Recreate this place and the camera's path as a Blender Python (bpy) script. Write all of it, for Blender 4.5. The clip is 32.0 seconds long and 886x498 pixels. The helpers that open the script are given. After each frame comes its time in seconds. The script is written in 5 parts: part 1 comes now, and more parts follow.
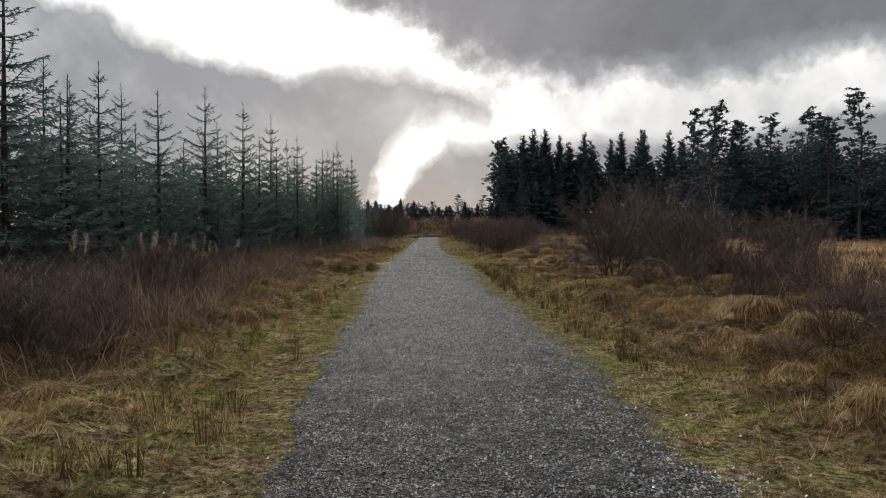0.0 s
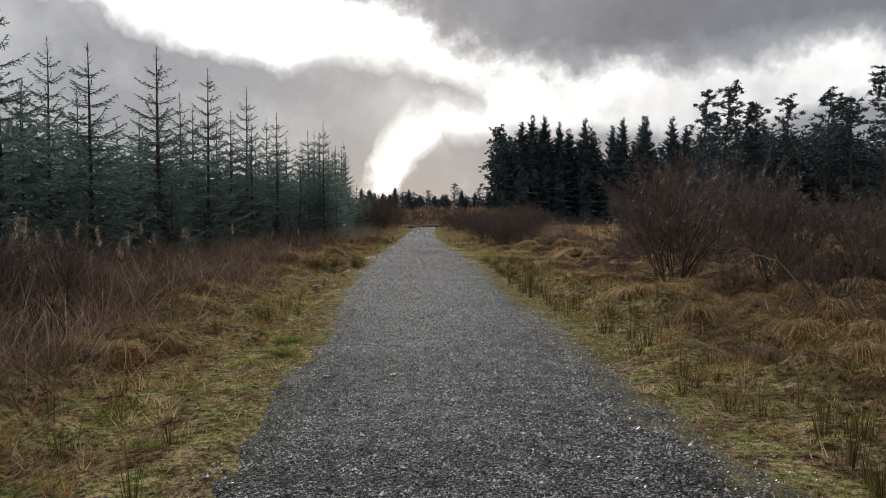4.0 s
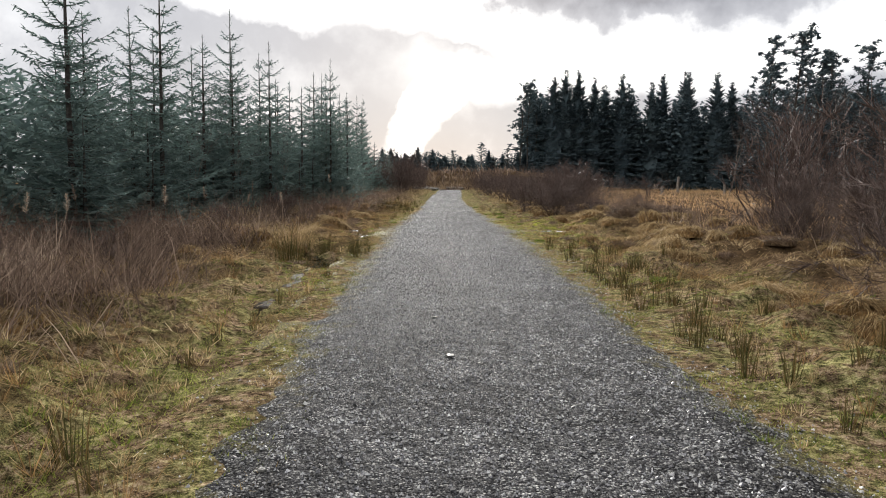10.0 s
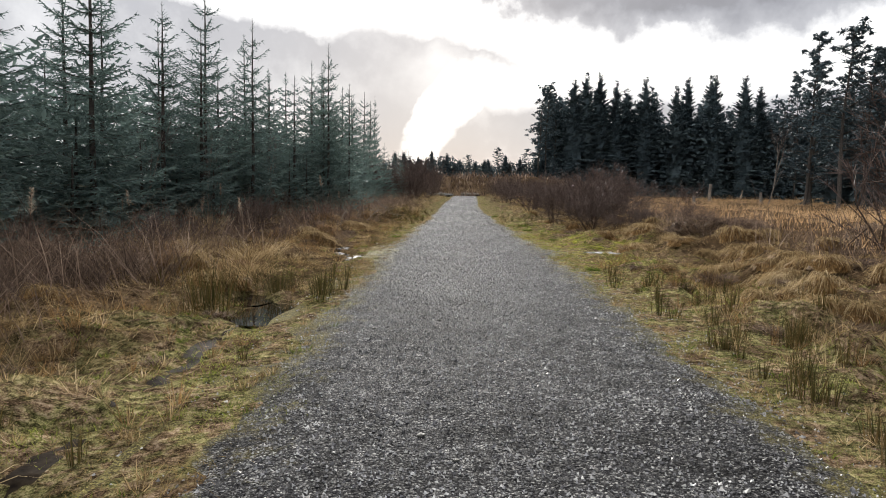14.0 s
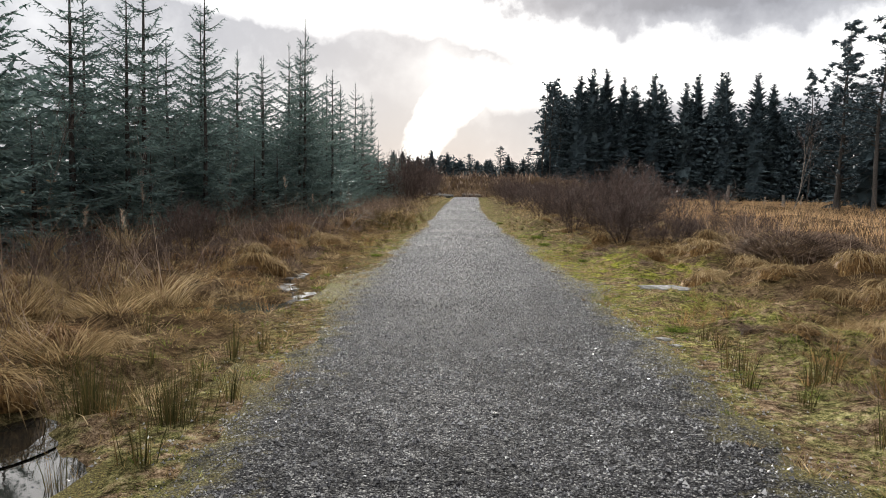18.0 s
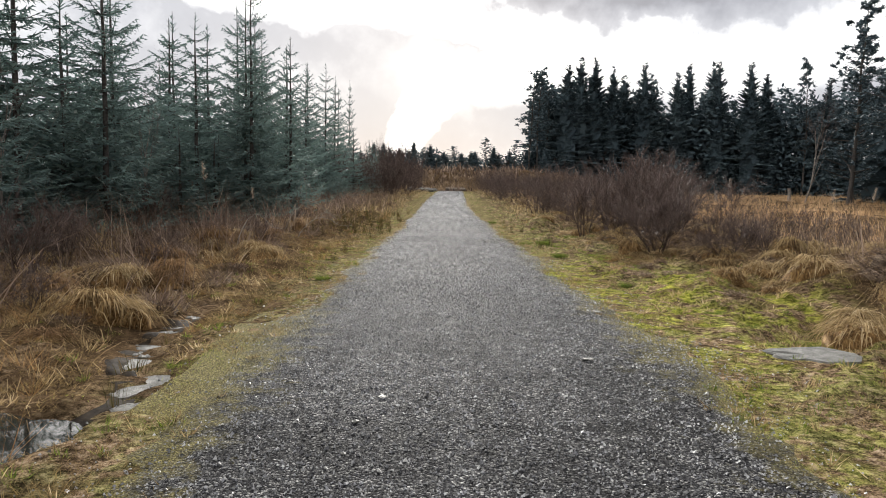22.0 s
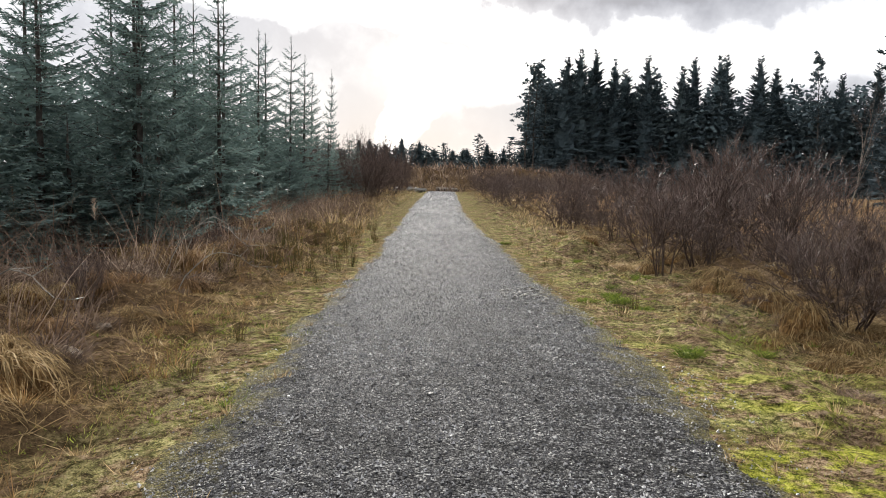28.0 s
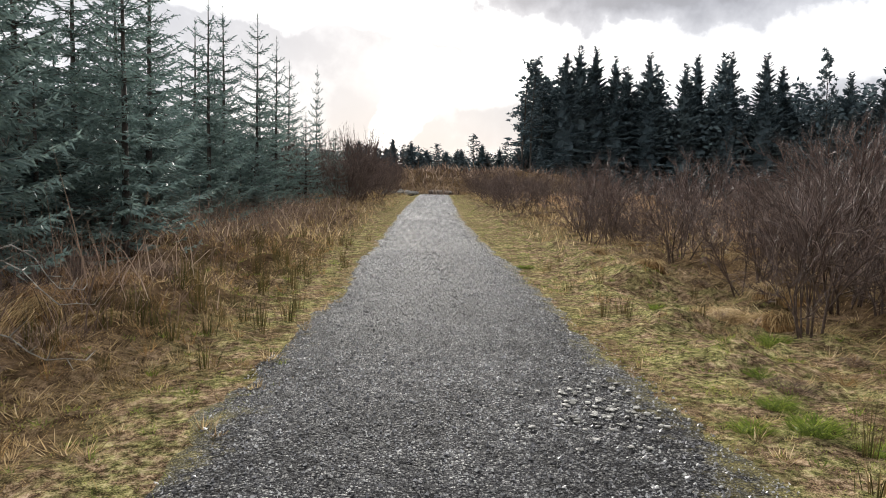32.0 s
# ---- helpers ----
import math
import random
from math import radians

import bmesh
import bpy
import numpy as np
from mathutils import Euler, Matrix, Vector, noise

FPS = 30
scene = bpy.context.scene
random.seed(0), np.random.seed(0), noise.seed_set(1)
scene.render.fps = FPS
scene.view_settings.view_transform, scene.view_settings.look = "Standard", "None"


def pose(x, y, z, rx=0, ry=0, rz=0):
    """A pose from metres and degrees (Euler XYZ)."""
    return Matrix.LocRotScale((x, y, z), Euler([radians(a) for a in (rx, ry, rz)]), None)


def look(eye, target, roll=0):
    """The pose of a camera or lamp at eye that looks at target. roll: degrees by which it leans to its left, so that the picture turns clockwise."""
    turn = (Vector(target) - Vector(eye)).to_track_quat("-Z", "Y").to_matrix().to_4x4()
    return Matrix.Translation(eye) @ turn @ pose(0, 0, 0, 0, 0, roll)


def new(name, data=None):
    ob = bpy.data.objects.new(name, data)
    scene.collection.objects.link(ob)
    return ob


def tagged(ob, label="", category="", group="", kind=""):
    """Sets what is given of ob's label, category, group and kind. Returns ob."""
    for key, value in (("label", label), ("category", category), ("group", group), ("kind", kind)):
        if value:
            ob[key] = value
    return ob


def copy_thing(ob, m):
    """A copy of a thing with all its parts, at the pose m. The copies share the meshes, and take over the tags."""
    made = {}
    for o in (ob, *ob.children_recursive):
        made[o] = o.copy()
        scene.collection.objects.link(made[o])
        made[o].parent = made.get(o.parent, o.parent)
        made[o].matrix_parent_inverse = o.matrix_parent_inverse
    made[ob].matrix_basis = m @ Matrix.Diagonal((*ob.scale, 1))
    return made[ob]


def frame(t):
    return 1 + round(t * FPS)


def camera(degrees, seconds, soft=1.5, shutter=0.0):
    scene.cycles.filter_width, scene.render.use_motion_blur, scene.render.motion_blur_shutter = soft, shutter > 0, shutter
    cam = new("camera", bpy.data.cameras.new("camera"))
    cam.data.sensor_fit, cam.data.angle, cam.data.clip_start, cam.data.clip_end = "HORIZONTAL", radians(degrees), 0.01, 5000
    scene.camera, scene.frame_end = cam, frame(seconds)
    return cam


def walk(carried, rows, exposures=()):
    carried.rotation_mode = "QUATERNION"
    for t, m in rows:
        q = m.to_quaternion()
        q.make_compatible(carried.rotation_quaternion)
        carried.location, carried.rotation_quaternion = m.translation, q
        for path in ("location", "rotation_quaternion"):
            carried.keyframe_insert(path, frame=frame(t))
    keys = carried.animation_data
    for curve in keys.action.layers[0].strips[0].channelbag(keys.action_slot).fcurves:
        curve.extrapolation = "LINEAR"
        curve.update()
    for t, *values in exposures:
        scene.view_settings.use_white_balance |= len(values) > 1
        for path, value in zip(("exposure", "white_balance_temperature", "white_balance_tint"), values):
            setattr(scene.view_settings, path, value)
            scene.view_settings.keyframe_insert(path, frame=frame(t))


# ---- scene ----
cam = camera(63.0, 32.0, 1.0)
# seconds, place in metres, turn in degrees
PATH = [
    (0, 0.000, -0.001, 1.599, 88.53, -0.07, -1.92),
    (1, -0.038, 1.256, 1.558, 88.59, -0.24, -2.04),
    (2, -0.069, 2.599, 1.521, 88.33, -0.10, -2.30),
    (3, -0.010, 3.889, 1.516, 88.34, -0.20, -2.32),
    (3.5, -0.007, 4.478, 1.516, 88.11, -0.03, -2.24),
    (5.5, -0.000, 7.088, 1.544, 86.73, 0.18, -2.42),
    (6, 0.070, 7.837, 1.559, 86.48, 0.20, -2.40),
    (7, 0.034, 9.264, 1.546, 85.92, -0.07, -2.03),
    (8, -0.018, 10.738, 1.530, 85.49, -0.17, -1.27),
    (9, -0.084, 12.125, 1.535, 85.01, -0.35, -0.66),
    (10, -0.177, 13.492, 1.522, 84.75, -0.51, -0.48),
    (11, -0.173, 14.873, 1.523, 84.76, -0.38, -0.23),
    (12, -0.194, 16.226, 1.526, 84.83, -0.69, 0.23),
    (13, -0.189, 17.578, 1.498, 85.07, -0.92, 0.64),
    (14, -0.154, 18.938, 1.489, 85.20, -1.03, 0.66),
    (14.5, -0.138, 19.581, 1.493, 85.22, -1.11, 0.60),
    (16.5, -0.080, 22.152, 1.567, 85.23, -1.19, 0.79),
    (17, -0.037, 22.873, 1.564, 85.25, -1.20, 0.82),
    (18, -0.082, 24.228, 1.589, 85.19, -1.22, 0.73),
    (19, -0.084, 25.580, 1.570, 85.18, -1.18, 0.43),
    (20, -0.094, 26.966, 1.560, 85.06, -1.16, 0.38),
    (21, -0.084, 28.315, 1.547, 84.91, -1.17, 0.09),
    (22, -0.053, 29.681, 1.539, 84.74, -1.17, -0.58),
    (23, 0.010, 30.994, 1.559, 84.48, -1.18, -1.06),
    (24, 0.018, 32.318, 1.609, 84.45, -1.26, -1.32),
    (25, -0.011, 33.643, 1.618, 84.63, -1.32, -1.46),
    (25.5, -0.028, 34.265, 1.608, 84.74, -1.42, -1.51),
    (27.5, -0.080, 37.171, 1.663, 84.70, -1.54, -1.41),
    (28, -0.085, 37.874, 1.681, 84.62, -1.51, -1.44),
    (29, -0.083, 39.249, 1.713, 84.51, -1.53, -1.74),
    (30, -0.046, 40.665, 1.697, 84.66, -1.38, -1.94),
    (31, -0.042, 42.010, 1.663, 84.86, -1.41, -2.04),
    (32, -0.000, 43.393, 1.621, 84.86, -1.43, -2.01),
]
EXPOSURES = [(0, -0.45), (3.5, -0.4), (5.5, -0.06), (6, 0.02), (7, 0.38), (9, 0.47), (13, 0.36), (19, 0.46), (24, 0.66), (32, 0.68)]
walk(cam, [(t, pose(x, y, z, a, b, c)) for t, x, y, z, a, b, c in PATH], EXPOSURES)

# ---- sky and sun ----
SUN_AZ, SUN_EL = -1.0, 13.0
world = bpy.data.worlds.new("world")
scene.world = world
world.use_nodes = True


class Net:
    """Short hand for node trees."""

    def __init__(self, tree):
        self.tree = tree
        tree.nodes.clear()

    def add(self, kind, **values):
        node = self.tree.nodes.new(kind)
        if "operation" in values:
            node.operation = values["operation"]
        if "data_type" in values:
            node.data_type, node.blend_type = values["data_type"], values["blend_type"]
        if "sky_type" in values:
            node.sky_type = values["sky_type"]
        if "feature" in values:
            node.feature = values["feature"]
        return node

    def link(self, a, b):
        if isinstance(a, (int, float, tuple)):
            b.default_value = a
        else:
            self.tree.links.new(a, b)

    def math(self, op, a, b=0.0, c=0.0, clamp=False):
        n = self.add("ShaderNodeMath", operation=op)
        n.use_clamp = clamp
        for s, v in zip(n.inputs, (a, b, c)):
            self.link(v, s)
        return n.outputs[0]

    def noise(self, vec, scale, detail=3.0, rough=0.55):
        n = self.add("ShaderNodeTexNoise")
        if vec is not None:
            self.link(vec, n.inputs["Vector"])
        n.inputs["Scale"].default_value, n.inputs["Detail"].default_value, n.inputs["Roughness"].default_value = scale, detail, rough
        return n.outputs["Fac"]

    def cells(self, vec, scale, feature="F1"):
        n = self.add("ShaderNodeTexVoronoi", feature=feature)
        if vec is not None:
            self.link(vec, n.inputs["Vector"])
        n.inputs["Scale"].default_value = scale
        return n

    def ramp(self, fac, stops):
        n = self.add("ShaderNodeValToRGB")
        els = n.color_ramp.elements
        for i, (p, col) in enumerate(stops):
            e = els[i] if i < 2 else els.new(p)
            e.position = p
            e.color = (*col, 1) if isinstance(col, tuple) else (col, col, col, 1)
        self.link(fac, n.inputs[0])
        return n.outputs[0]

    def mix(self, fac, a, b, kind="MIX"):
        n = self.add("ShaderNodeMix", data_type="RGBA", blend_type=kind)
        n.clamp_factor = True
        self.link(fac, n.inputs[0])
        self.link((*a, 1) if isinstance(a, tuple) else a, n.inputs[6])
        self.link((*b, 1) if isinstance(b, tuple) else b, n.inputs[7])
        return n.outputs[2]


w = Net(world.node_tree)
sky = w.add("ShaderNodeTexSky", sky_type="NISHITA")
sky.sun_disc = False
sky.sun_elevation, sky.sun_rotation = radians(SUN_EL), radians(SUN_AZ)
coord = w.add("ShaderNodeTexCoord").outputs["Generated"]
sep = w.add("ShaderNodeSeparateXYZ")
w.link(coord, sep.inputs[0])
dx, dy, dz = sep.outputs
az = w.math("MULTIPLY", w.math("ARCTAN2", dx, dy), 57.296)
el = w.math("MULTIPLY", w.math("ARCSINE", dz), 57.296)
big = w.noise(coord, 5.0, 5.0, 0.55)
fine = w.noise(coord, 16.0, 6.0, 0.6)
az = w.math("ADD", az, w.math("MULTIPLY", w.math("MULTIPLY_ADD", big, 1.1, w.math("SUBTRACT", fine, 1.05)), 6.0))
el = w.math("ADD", el, w.math("MULTIPLY", w.math("MULTIPLY_ADD", fine, 0.5, w.math("SUBTRACT", big, 0.75)), 7.0))


def edge_line(stops):
    """A cloud's edge: elevation in degrees over azimuth."""
    return w.math("MULTIPLY", w.ramp(w.math("MULTIPLY_ADD", az, 0.0125, 0.5), [((a + 40) / 80, max(0.0, e) / 40) for a, e in stops]), 40.0)


def under(line, soft):
    return w.math("MULTIPLY_ADD", w.math("SUBTRACT", line, el), 1 / soft, 0.5, clamp=True)


def over(line, soft):
    return w.math("MULTIPLY_ADD", w.math("SUBTRACT", el, line), 1 / soft, 0.5, clamp=True)


# the low bank with its tongue, the small cloud under the gap, the dark sheet overhead
low_top = edge_line([(-40, 15.5), (-29, 15.2), (-18, 13.2), (-9, 11.8), (-4, 12.4), (2, 12.2), (7, 11.0), (8.5, 8.0)])
low_foot = edge_line([(-40, 0), (-5.2, 0), (-3.2, 2.8), (-1.9, 6.6), (0, 8.8), (7, 10.2), (8, 12)])
small_top = edge_line([(-40, 0), (-1.6, 0), (-0.2, 4.2), (2.2, 7.2), (8, 7.6), (12, 6.8), (20, 6.6), (30, 7.6), (40, 7)])
sheet_foot = edge_line([(-40, 34), (-14, 26), (-8, 19.5), (2, 14.4), (7, 12.8), (13, 12.3), (20, 11.7), (28, 12.2), (40, 11.8)])
low = w.math("MULTIPLY", under(low_top, 1.5), over(low_foot, 3.0))
small = under(small_top, 1.8)
sheet = w.math("MULTIPLY", over(sheet_foot, 3.0), w.math("MULTIPLY_ADD", el, -0.08, 2.9, clamp=True))
c = w.math("ADD", 0.24, w.math("MULTIPLY_ADD", w.math("SUBTRACT", big, 0.5), 0.30, w.math("MULTIPLY", w.math("SUBTRACT", fine, 0.5), 0.22)))
for bank, depth in ((low, 0.34), (small, 0.34), (sheet, 0.52)):
    c = w.math("MULTIPLY_ADD", bank, depth, c)
c = w.math("MULTIPLY_ADD", w.math("MULTIPLY_ADD", az, 0.1, -0.7, clamp=True), 0.12, c)
# the sun behind the cloud burns the gap open
p = w.math("POWER", w.math("DIVIDE", w.math("SUBTRACT", az, 0.5), 5.0), 2.0)
q = w.math("POWER", w.math("DIVIDE", w.math("SUBTRACT", el, 9.0), 3.5), 2.0)
c = w.math("SUBTRACT", c, w.math("MULTIPLY", w.math("EXPONENT", w.math("MULTIPLY", w.math("ADD", p, q), -1.0)), 0.10))
cloud = w.ramp(c, [(0.0, (2.6, 2.55, 2.45)), (0.28, (1.55, 1.53, 1.50)), (0.42, (0.90, 0.90, 0.91)), (0.58, (0.47, 0.475, 0.51)), (0.8, (0.33, 0.335, 0.37)), (1.0, (0.20, 0.20, 0.22))])
# the overcast is thinnest round the sun and thickens away from it
toward = w.math("ADD", w.math("MULTIPLY", dy, 0.97), w.math("MULTIPLY", dz, 0.22))
thick = w.ramp(toward, [(0.0, 0.82), (0.45, 0.86), (0.9, 1.0)])
cloud = w.mix(1.0, cloud, thick, "MULTIPLY")
clear = w.mix(1.0, sky.outputs[0], (0.06, 0.06, 0.06), "MULTIPLY")
both = w.mix(0.94, clear, cloud)
bg = w.add("ShaderNodeBackground")
w.link(both, bg.inputs[0])
bg.inputs[1].default_value = 1.0
out = w.add("ShaderNodeOutputWorld")
w.link(bg.outputs[0], out.inputs[0])

sun = new("sun", bpy.data.lights.new("sun", "SUN"))
sun.data.energy, sun.data.angle, sun.data.color = 6.0, radians(5), (1.0, 0.96, 0.90)
sun_way = Vector((math.sin(radians(SUN_AZ)) * math.cos(radians(SUN_EL)), math.cos(radians(SUN_AZ)) * math.cos(radians(SUN_EL)), math.sin(radians(SUN_EL))))
sun.matrix_world = look(sun_way * 100, (0, 0, 0))


# ---- materials ----
def surface(name, build, glow=0.0, gloss=0.35):
    """A node material: build(net, geometry) returns colour, roughness, bump height, bump metres. glow: light let through thin blades."""
    m = bpy.data.materials.new(name)
    m.use_nodes = True
    n = Net(m.node_tree)
    shader = n.add("ShaderNodeBsdfPrincipled")
    result = n.add("ShaderNodeOutputMaterial")
    geo = n.add("ShaderNodeNewGeometry")
    colour, rough, height, depth = build(n, geo)
    if glow:
        thin = n.add("ShaderNodeBsdfTranslucent")
        n.link(colour, thin.inputs[0])
        blend = n.add("ShaderNodeMixShader")
        blend.inputs[0].default_value = glow
        n.link(shader.outputs[0], blend.inputs[1])
        n.link(thin.outputs[0], blend.inputs[2])
        n.link(blend.outputs[0], result.inputs[0])
    else:
        n.link(shader.outputs[0], result.inputs[0])
    n.link((*colour, 1) if isinstance(colour, tuple) else colour, shader.inputs["Base Color"])
    n.link(rough, shader.inputs["Roughness"])
    shader.inputs["Specular IOR Level"].default_value = gloss
    if height is not None:
        b = n.add("ShaderNodeBump")
        b.inputs["Strength"].default_value = 1.0
        b.inputs["Distance"].default_value = depth
        n.link(height, b.inputs["Height"])
        n.link(b.outputs[0], shader.inputs["Normal"])
    return m


def blade_colour(stops, rough=0.6, patch=0.35, scale=0.5):
    """Dry or green blades: a colour for each blade, drifting in patches over the ground."""
    def build(n, geo):
        isle = geo.outputs["Random Per Island"]
        drift = n.noise(geo.outputs["Position"], scale, 2.0)
        f = n.math("ADD", n.math("MULTIPLY", isle, 1 - patch), n.math("MULTIPLY", n.math("MULTIPLY_ADD", drift, 2.4, -0.7), patch), clamp=True)
        return n.ramp(f, stops), rough, None, 0
    return build


def mottle(n, pos):
    """Blotches of finer, dustier or damper stone, a hand to a pace across."""
    blotch = n.ramp(n.noise(pos, 5.5, 6.0, 0.72), [(0.36, 0.5), (0.50, 1.0), (0.64, 1.45)])
    # paler over the first stretch, darker farther on
    sx = n.add("ShaderNodeSeparateXYZ")
    n.link(pos, sx.inputs[0])
    darker = n.math("MULTIPLY_ADD", n.math("MULTIPLY_ADD", n.noise(pos, 0.5, 3.0), 12.0, sx.outputs[1]), 0.06, -1.25, clamp=True)
    return n.mix(1.0, blotch, n.ramp(darker, [(0.0, 1.22), (1.0, 1.0)]), "MULTIPLY")


def gravel(n, geo):
    pos = geo.outputs["Position"]
    v = n.cells(pos, 64.0)
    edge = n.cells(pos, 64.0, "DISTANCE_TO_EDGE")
    v2 = n.cells(pos, 150.0)
    sepc = n.add("ShaderNodeSeparateColor")
    n.link(v.outputs["Color"], sepc.inputs[0])
    tone = n.ramp(sepc.outputs[0], [(0.0, (0.015, 0.015, 0.018)), (0.45, (0.063, 0.063, 0.069)), (0.8, (0.176, 0.175, 0.176)), (1.0, (0.402, 0.396, 0.384))])
    mud = n.ramp(n.noise(pos, 0.9, 4.0), [(0.35, 0.65), (0.7, 1.1)])
    col = n.mix(1.0, n.mix(1.0, tone, mud, "MULTIPLY"), mottle(n, pos), "MULTIPLY")
    # cell rims blackened: the shade between the stones, put into the colour
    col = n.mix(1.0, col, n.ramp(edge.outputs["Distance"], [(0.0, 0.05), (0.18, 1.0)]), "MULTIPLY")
    # moss and earth creep in from both margins, in blotches
    sx = n.add("ShaderNodeSeparateXYZ")
    n.link(pos, sx.inputs[0])
    off = n.math("ABSOLUTE", n.math("SUBTRACT", sx.outputs[0], 0.25))
    creep = n.math("ADD", off, n.math("MULTIPLY", n.math("SUBTRACT", n.noise(pos, 2.6, 8.0, 0.75), 0.5), 2.6))
    grain = n.noise(pos, 75.0, 4.0, 0.7)
    moss = n.ramp(grain, [(0.36, (0.031, 0.027, 0.017)), (0.50, (0.126, 0.109, 0.047)), (0.66, (0.378, 0.329, 0.126))])
    flat = n.math("LESS_THAN", sx.outputs[1], 80.0)
    col = n.mix(n.math("MULTIPLY", n.math("MULTIPLY_ADD", creep, 1.8, -2.62, clamp=True), flat), col, moss)
    rough = n.math("MULTIPLY_ADD", sepc.outputs[1], 0.3, 0.68)
    h = n.math("ADD", n.math("MULTIPLY", n.math("SUBTRACT", 1.0, v.outputs["Distance"]), 0.7), n.math("MULTIPLY", v2.outputs["Distance"], -0.3))
    return col, rough, h, 0.035


def stone_chip(n, geo):
    isle = geo.outputs["Random Per Island"]
    tone = n.ramp(isle, [(0.0, (0.068, 0.068, 0.077)), (0.4, (0.213, 0.213, 0.228)), (0.75, (0.356, 0.355, 0.360)), (1.0, (0.460, 0.454, 0.443))])
    dust = n.ramp(n.noise(geo.outputs["Position"], 0.7, 3.0), [(0.35, 0.75), (0.65, 1.25)])
    tone = n.mix(1.0, n.mix(1.0, tone, dust, "MULTIPLY"), mottle(n, geo.outputs["Position"]), "MULTIPLY")
    return tone, n.math("MULTIPLY_ADD", isle, 0.25, 0.32), n.noise(geo.outputs["Position"], 120.0), 0.003


def turf(n, geo):
    pos = geo.outputs["Position"]
    sx = n.add("ShaderNodeSeparateXYZ")
    n.link(pos, sx.inputs[0])
    off = n.math("ABSOLUTE", n.math("SUBTRACT", sx.outputs[0], 0.45))
    a, b = n.noise(pos, 0.55, 4.0), n.noise(pos, 2.3, 5.0)
    grain, clod = n.noise(pos, 85.0, 4.0, 0.75), n.noise(pos, 15.0, 5.0, 0.7)
    tone = n.math("MULTIPLY_ADD", grain, 0.5, n.math("MULTIPLY", clod, 0.5))
    olive = n.ramp(tone, [(0.42, (0.020, 0.019, 0.011)), (0.48, (0.082, 0.081, 0.031)), (0.53, (0.199, 0.183, 0.077)), (0.59, (0.331, 0.295, 0.155))])
    lush = n.ramp(tone, [(0.42, (0.031, 0.040, 0.010)), (0.48, (0.131, 0.142, 0.021)), (0.53, (0.277, 0.284, 0.041)), (0.59, (0.423, 0.397, 0.104))])
    straw = n.ramp(tone, [(0.42, (0.018, 0.012, 0.008)), (0.48, (0.087, 0.059, 0.036)), (0.53, (0.198, 0.138, 0.086)), (0.59, (0.325, 0.251, 0.182))])
    peat = n.ramp(tone, [(0.36, (0.018, 0.013, 0.009)), (0.62, (0.111, 0.072, 0.039))])
    sunny = n.math("MULTIPLY", n.math("MULTIPLY", n.math("MULTIPLY_ADD", sx.outputs[1], 0.10, -2.9, clamp=True), n.math("MULTIPLY_ADD", sx.outputs[0], 0.4, 0.75, clamp=True)), n.math("MULTIPLY", n.ramp(n.noise(pos, 0.8, 3.0), [(0.38, 0.15), (0.55, 1.0)]), n.math("MULTIPLY_ADD", sx.outputs[1], -0.25, 11.6, clamp=True)))
    moss = n.mix(sunny, olive, lush)
    near = n.mix(n.ramp(n.math("MULTIPLY_ADD", n.noise(pos, 7.0, 5.0, 0.7), 0.6, n.math("MULTIPLY", b, 0.5)), [(0.50, 0.0), (0.60, 1.0)]), moss, straw)
    brown = n.mix(n.ramp(a, [(0.46, 0.0), (0.68, 0.85)]), peat, straw)
    left = n.math("MULTIPLY", n.math("MULTIPLY_ADD", sx.outputs[0], -0.9, -1.5, clamp=True), n.math("MULTIPLY_ADD", sx.outputs[1], 0.2, -5.4, clamp=True))
    near = n.mix(left, near, brown)
    far_f = n.math("MAXIMUM", n.math("MULTIPLY_ADD", n.math("ADD", off, n.math("MULTIPLY", a, 3.0)), 0.6, -2.9, clamp=True), n.math("MULTIPLY_ADD", sx.outputs[1], 0.5, -61.5, clamp=True))
    col = n.mix(far_f, near, brown)
    early = n.math("MULTIPLY", n.math("MULTIPLY_ADD", sx.outputs[1], -0.2, 3.6, clamp=True), n.math("MULTIPLY_ADD", sx.outputs[0], 0.8, -2.2, clamp=True))
    col = n.mix(n.math("MULTIPLY", early, 0.8), col, peat)
    col = n.mix(1.0, col, n.ramp(n.noise(pos, 3.6, 6.0, 0.7), [(0.36, 0.45), (0.50, 1.0), (0.64, 1.45)]), "MULTIPLY")
    wet = n.ramp(n.noise(pos, 1.3, 5.0, 0.65), [(0.36, 0.6), (0.47, 0.0)])
    col = n.mix(wet, col, peat)
    return col, 0.85, tone, 0.028


def mat_cover(lo, mid, hi):
    """Dead stems pressed flat, running down the mound."""
    def build(n, geo):
        stretch = n.add("ShaderNodeMapping")
        n.link(geo.outputs["Position"], stretch.inputs[0])
        stretch.inputs["Scale"].default_value = (1, 1, 0.25)
        a, b = n.noise(stretch.outputs[0], 45.0, 4.0), n.noise(geo.outputs["Position"], 5.0, 3.0)
        return n.ramp(n.math("MULTIPLY_ADD", a, 0.7, n.math("MULTIPLY", b, 0.3)), [(0.35, lo), (0.52, mid), (0.68, hi)]), 0.8, a, 0.02
    return build


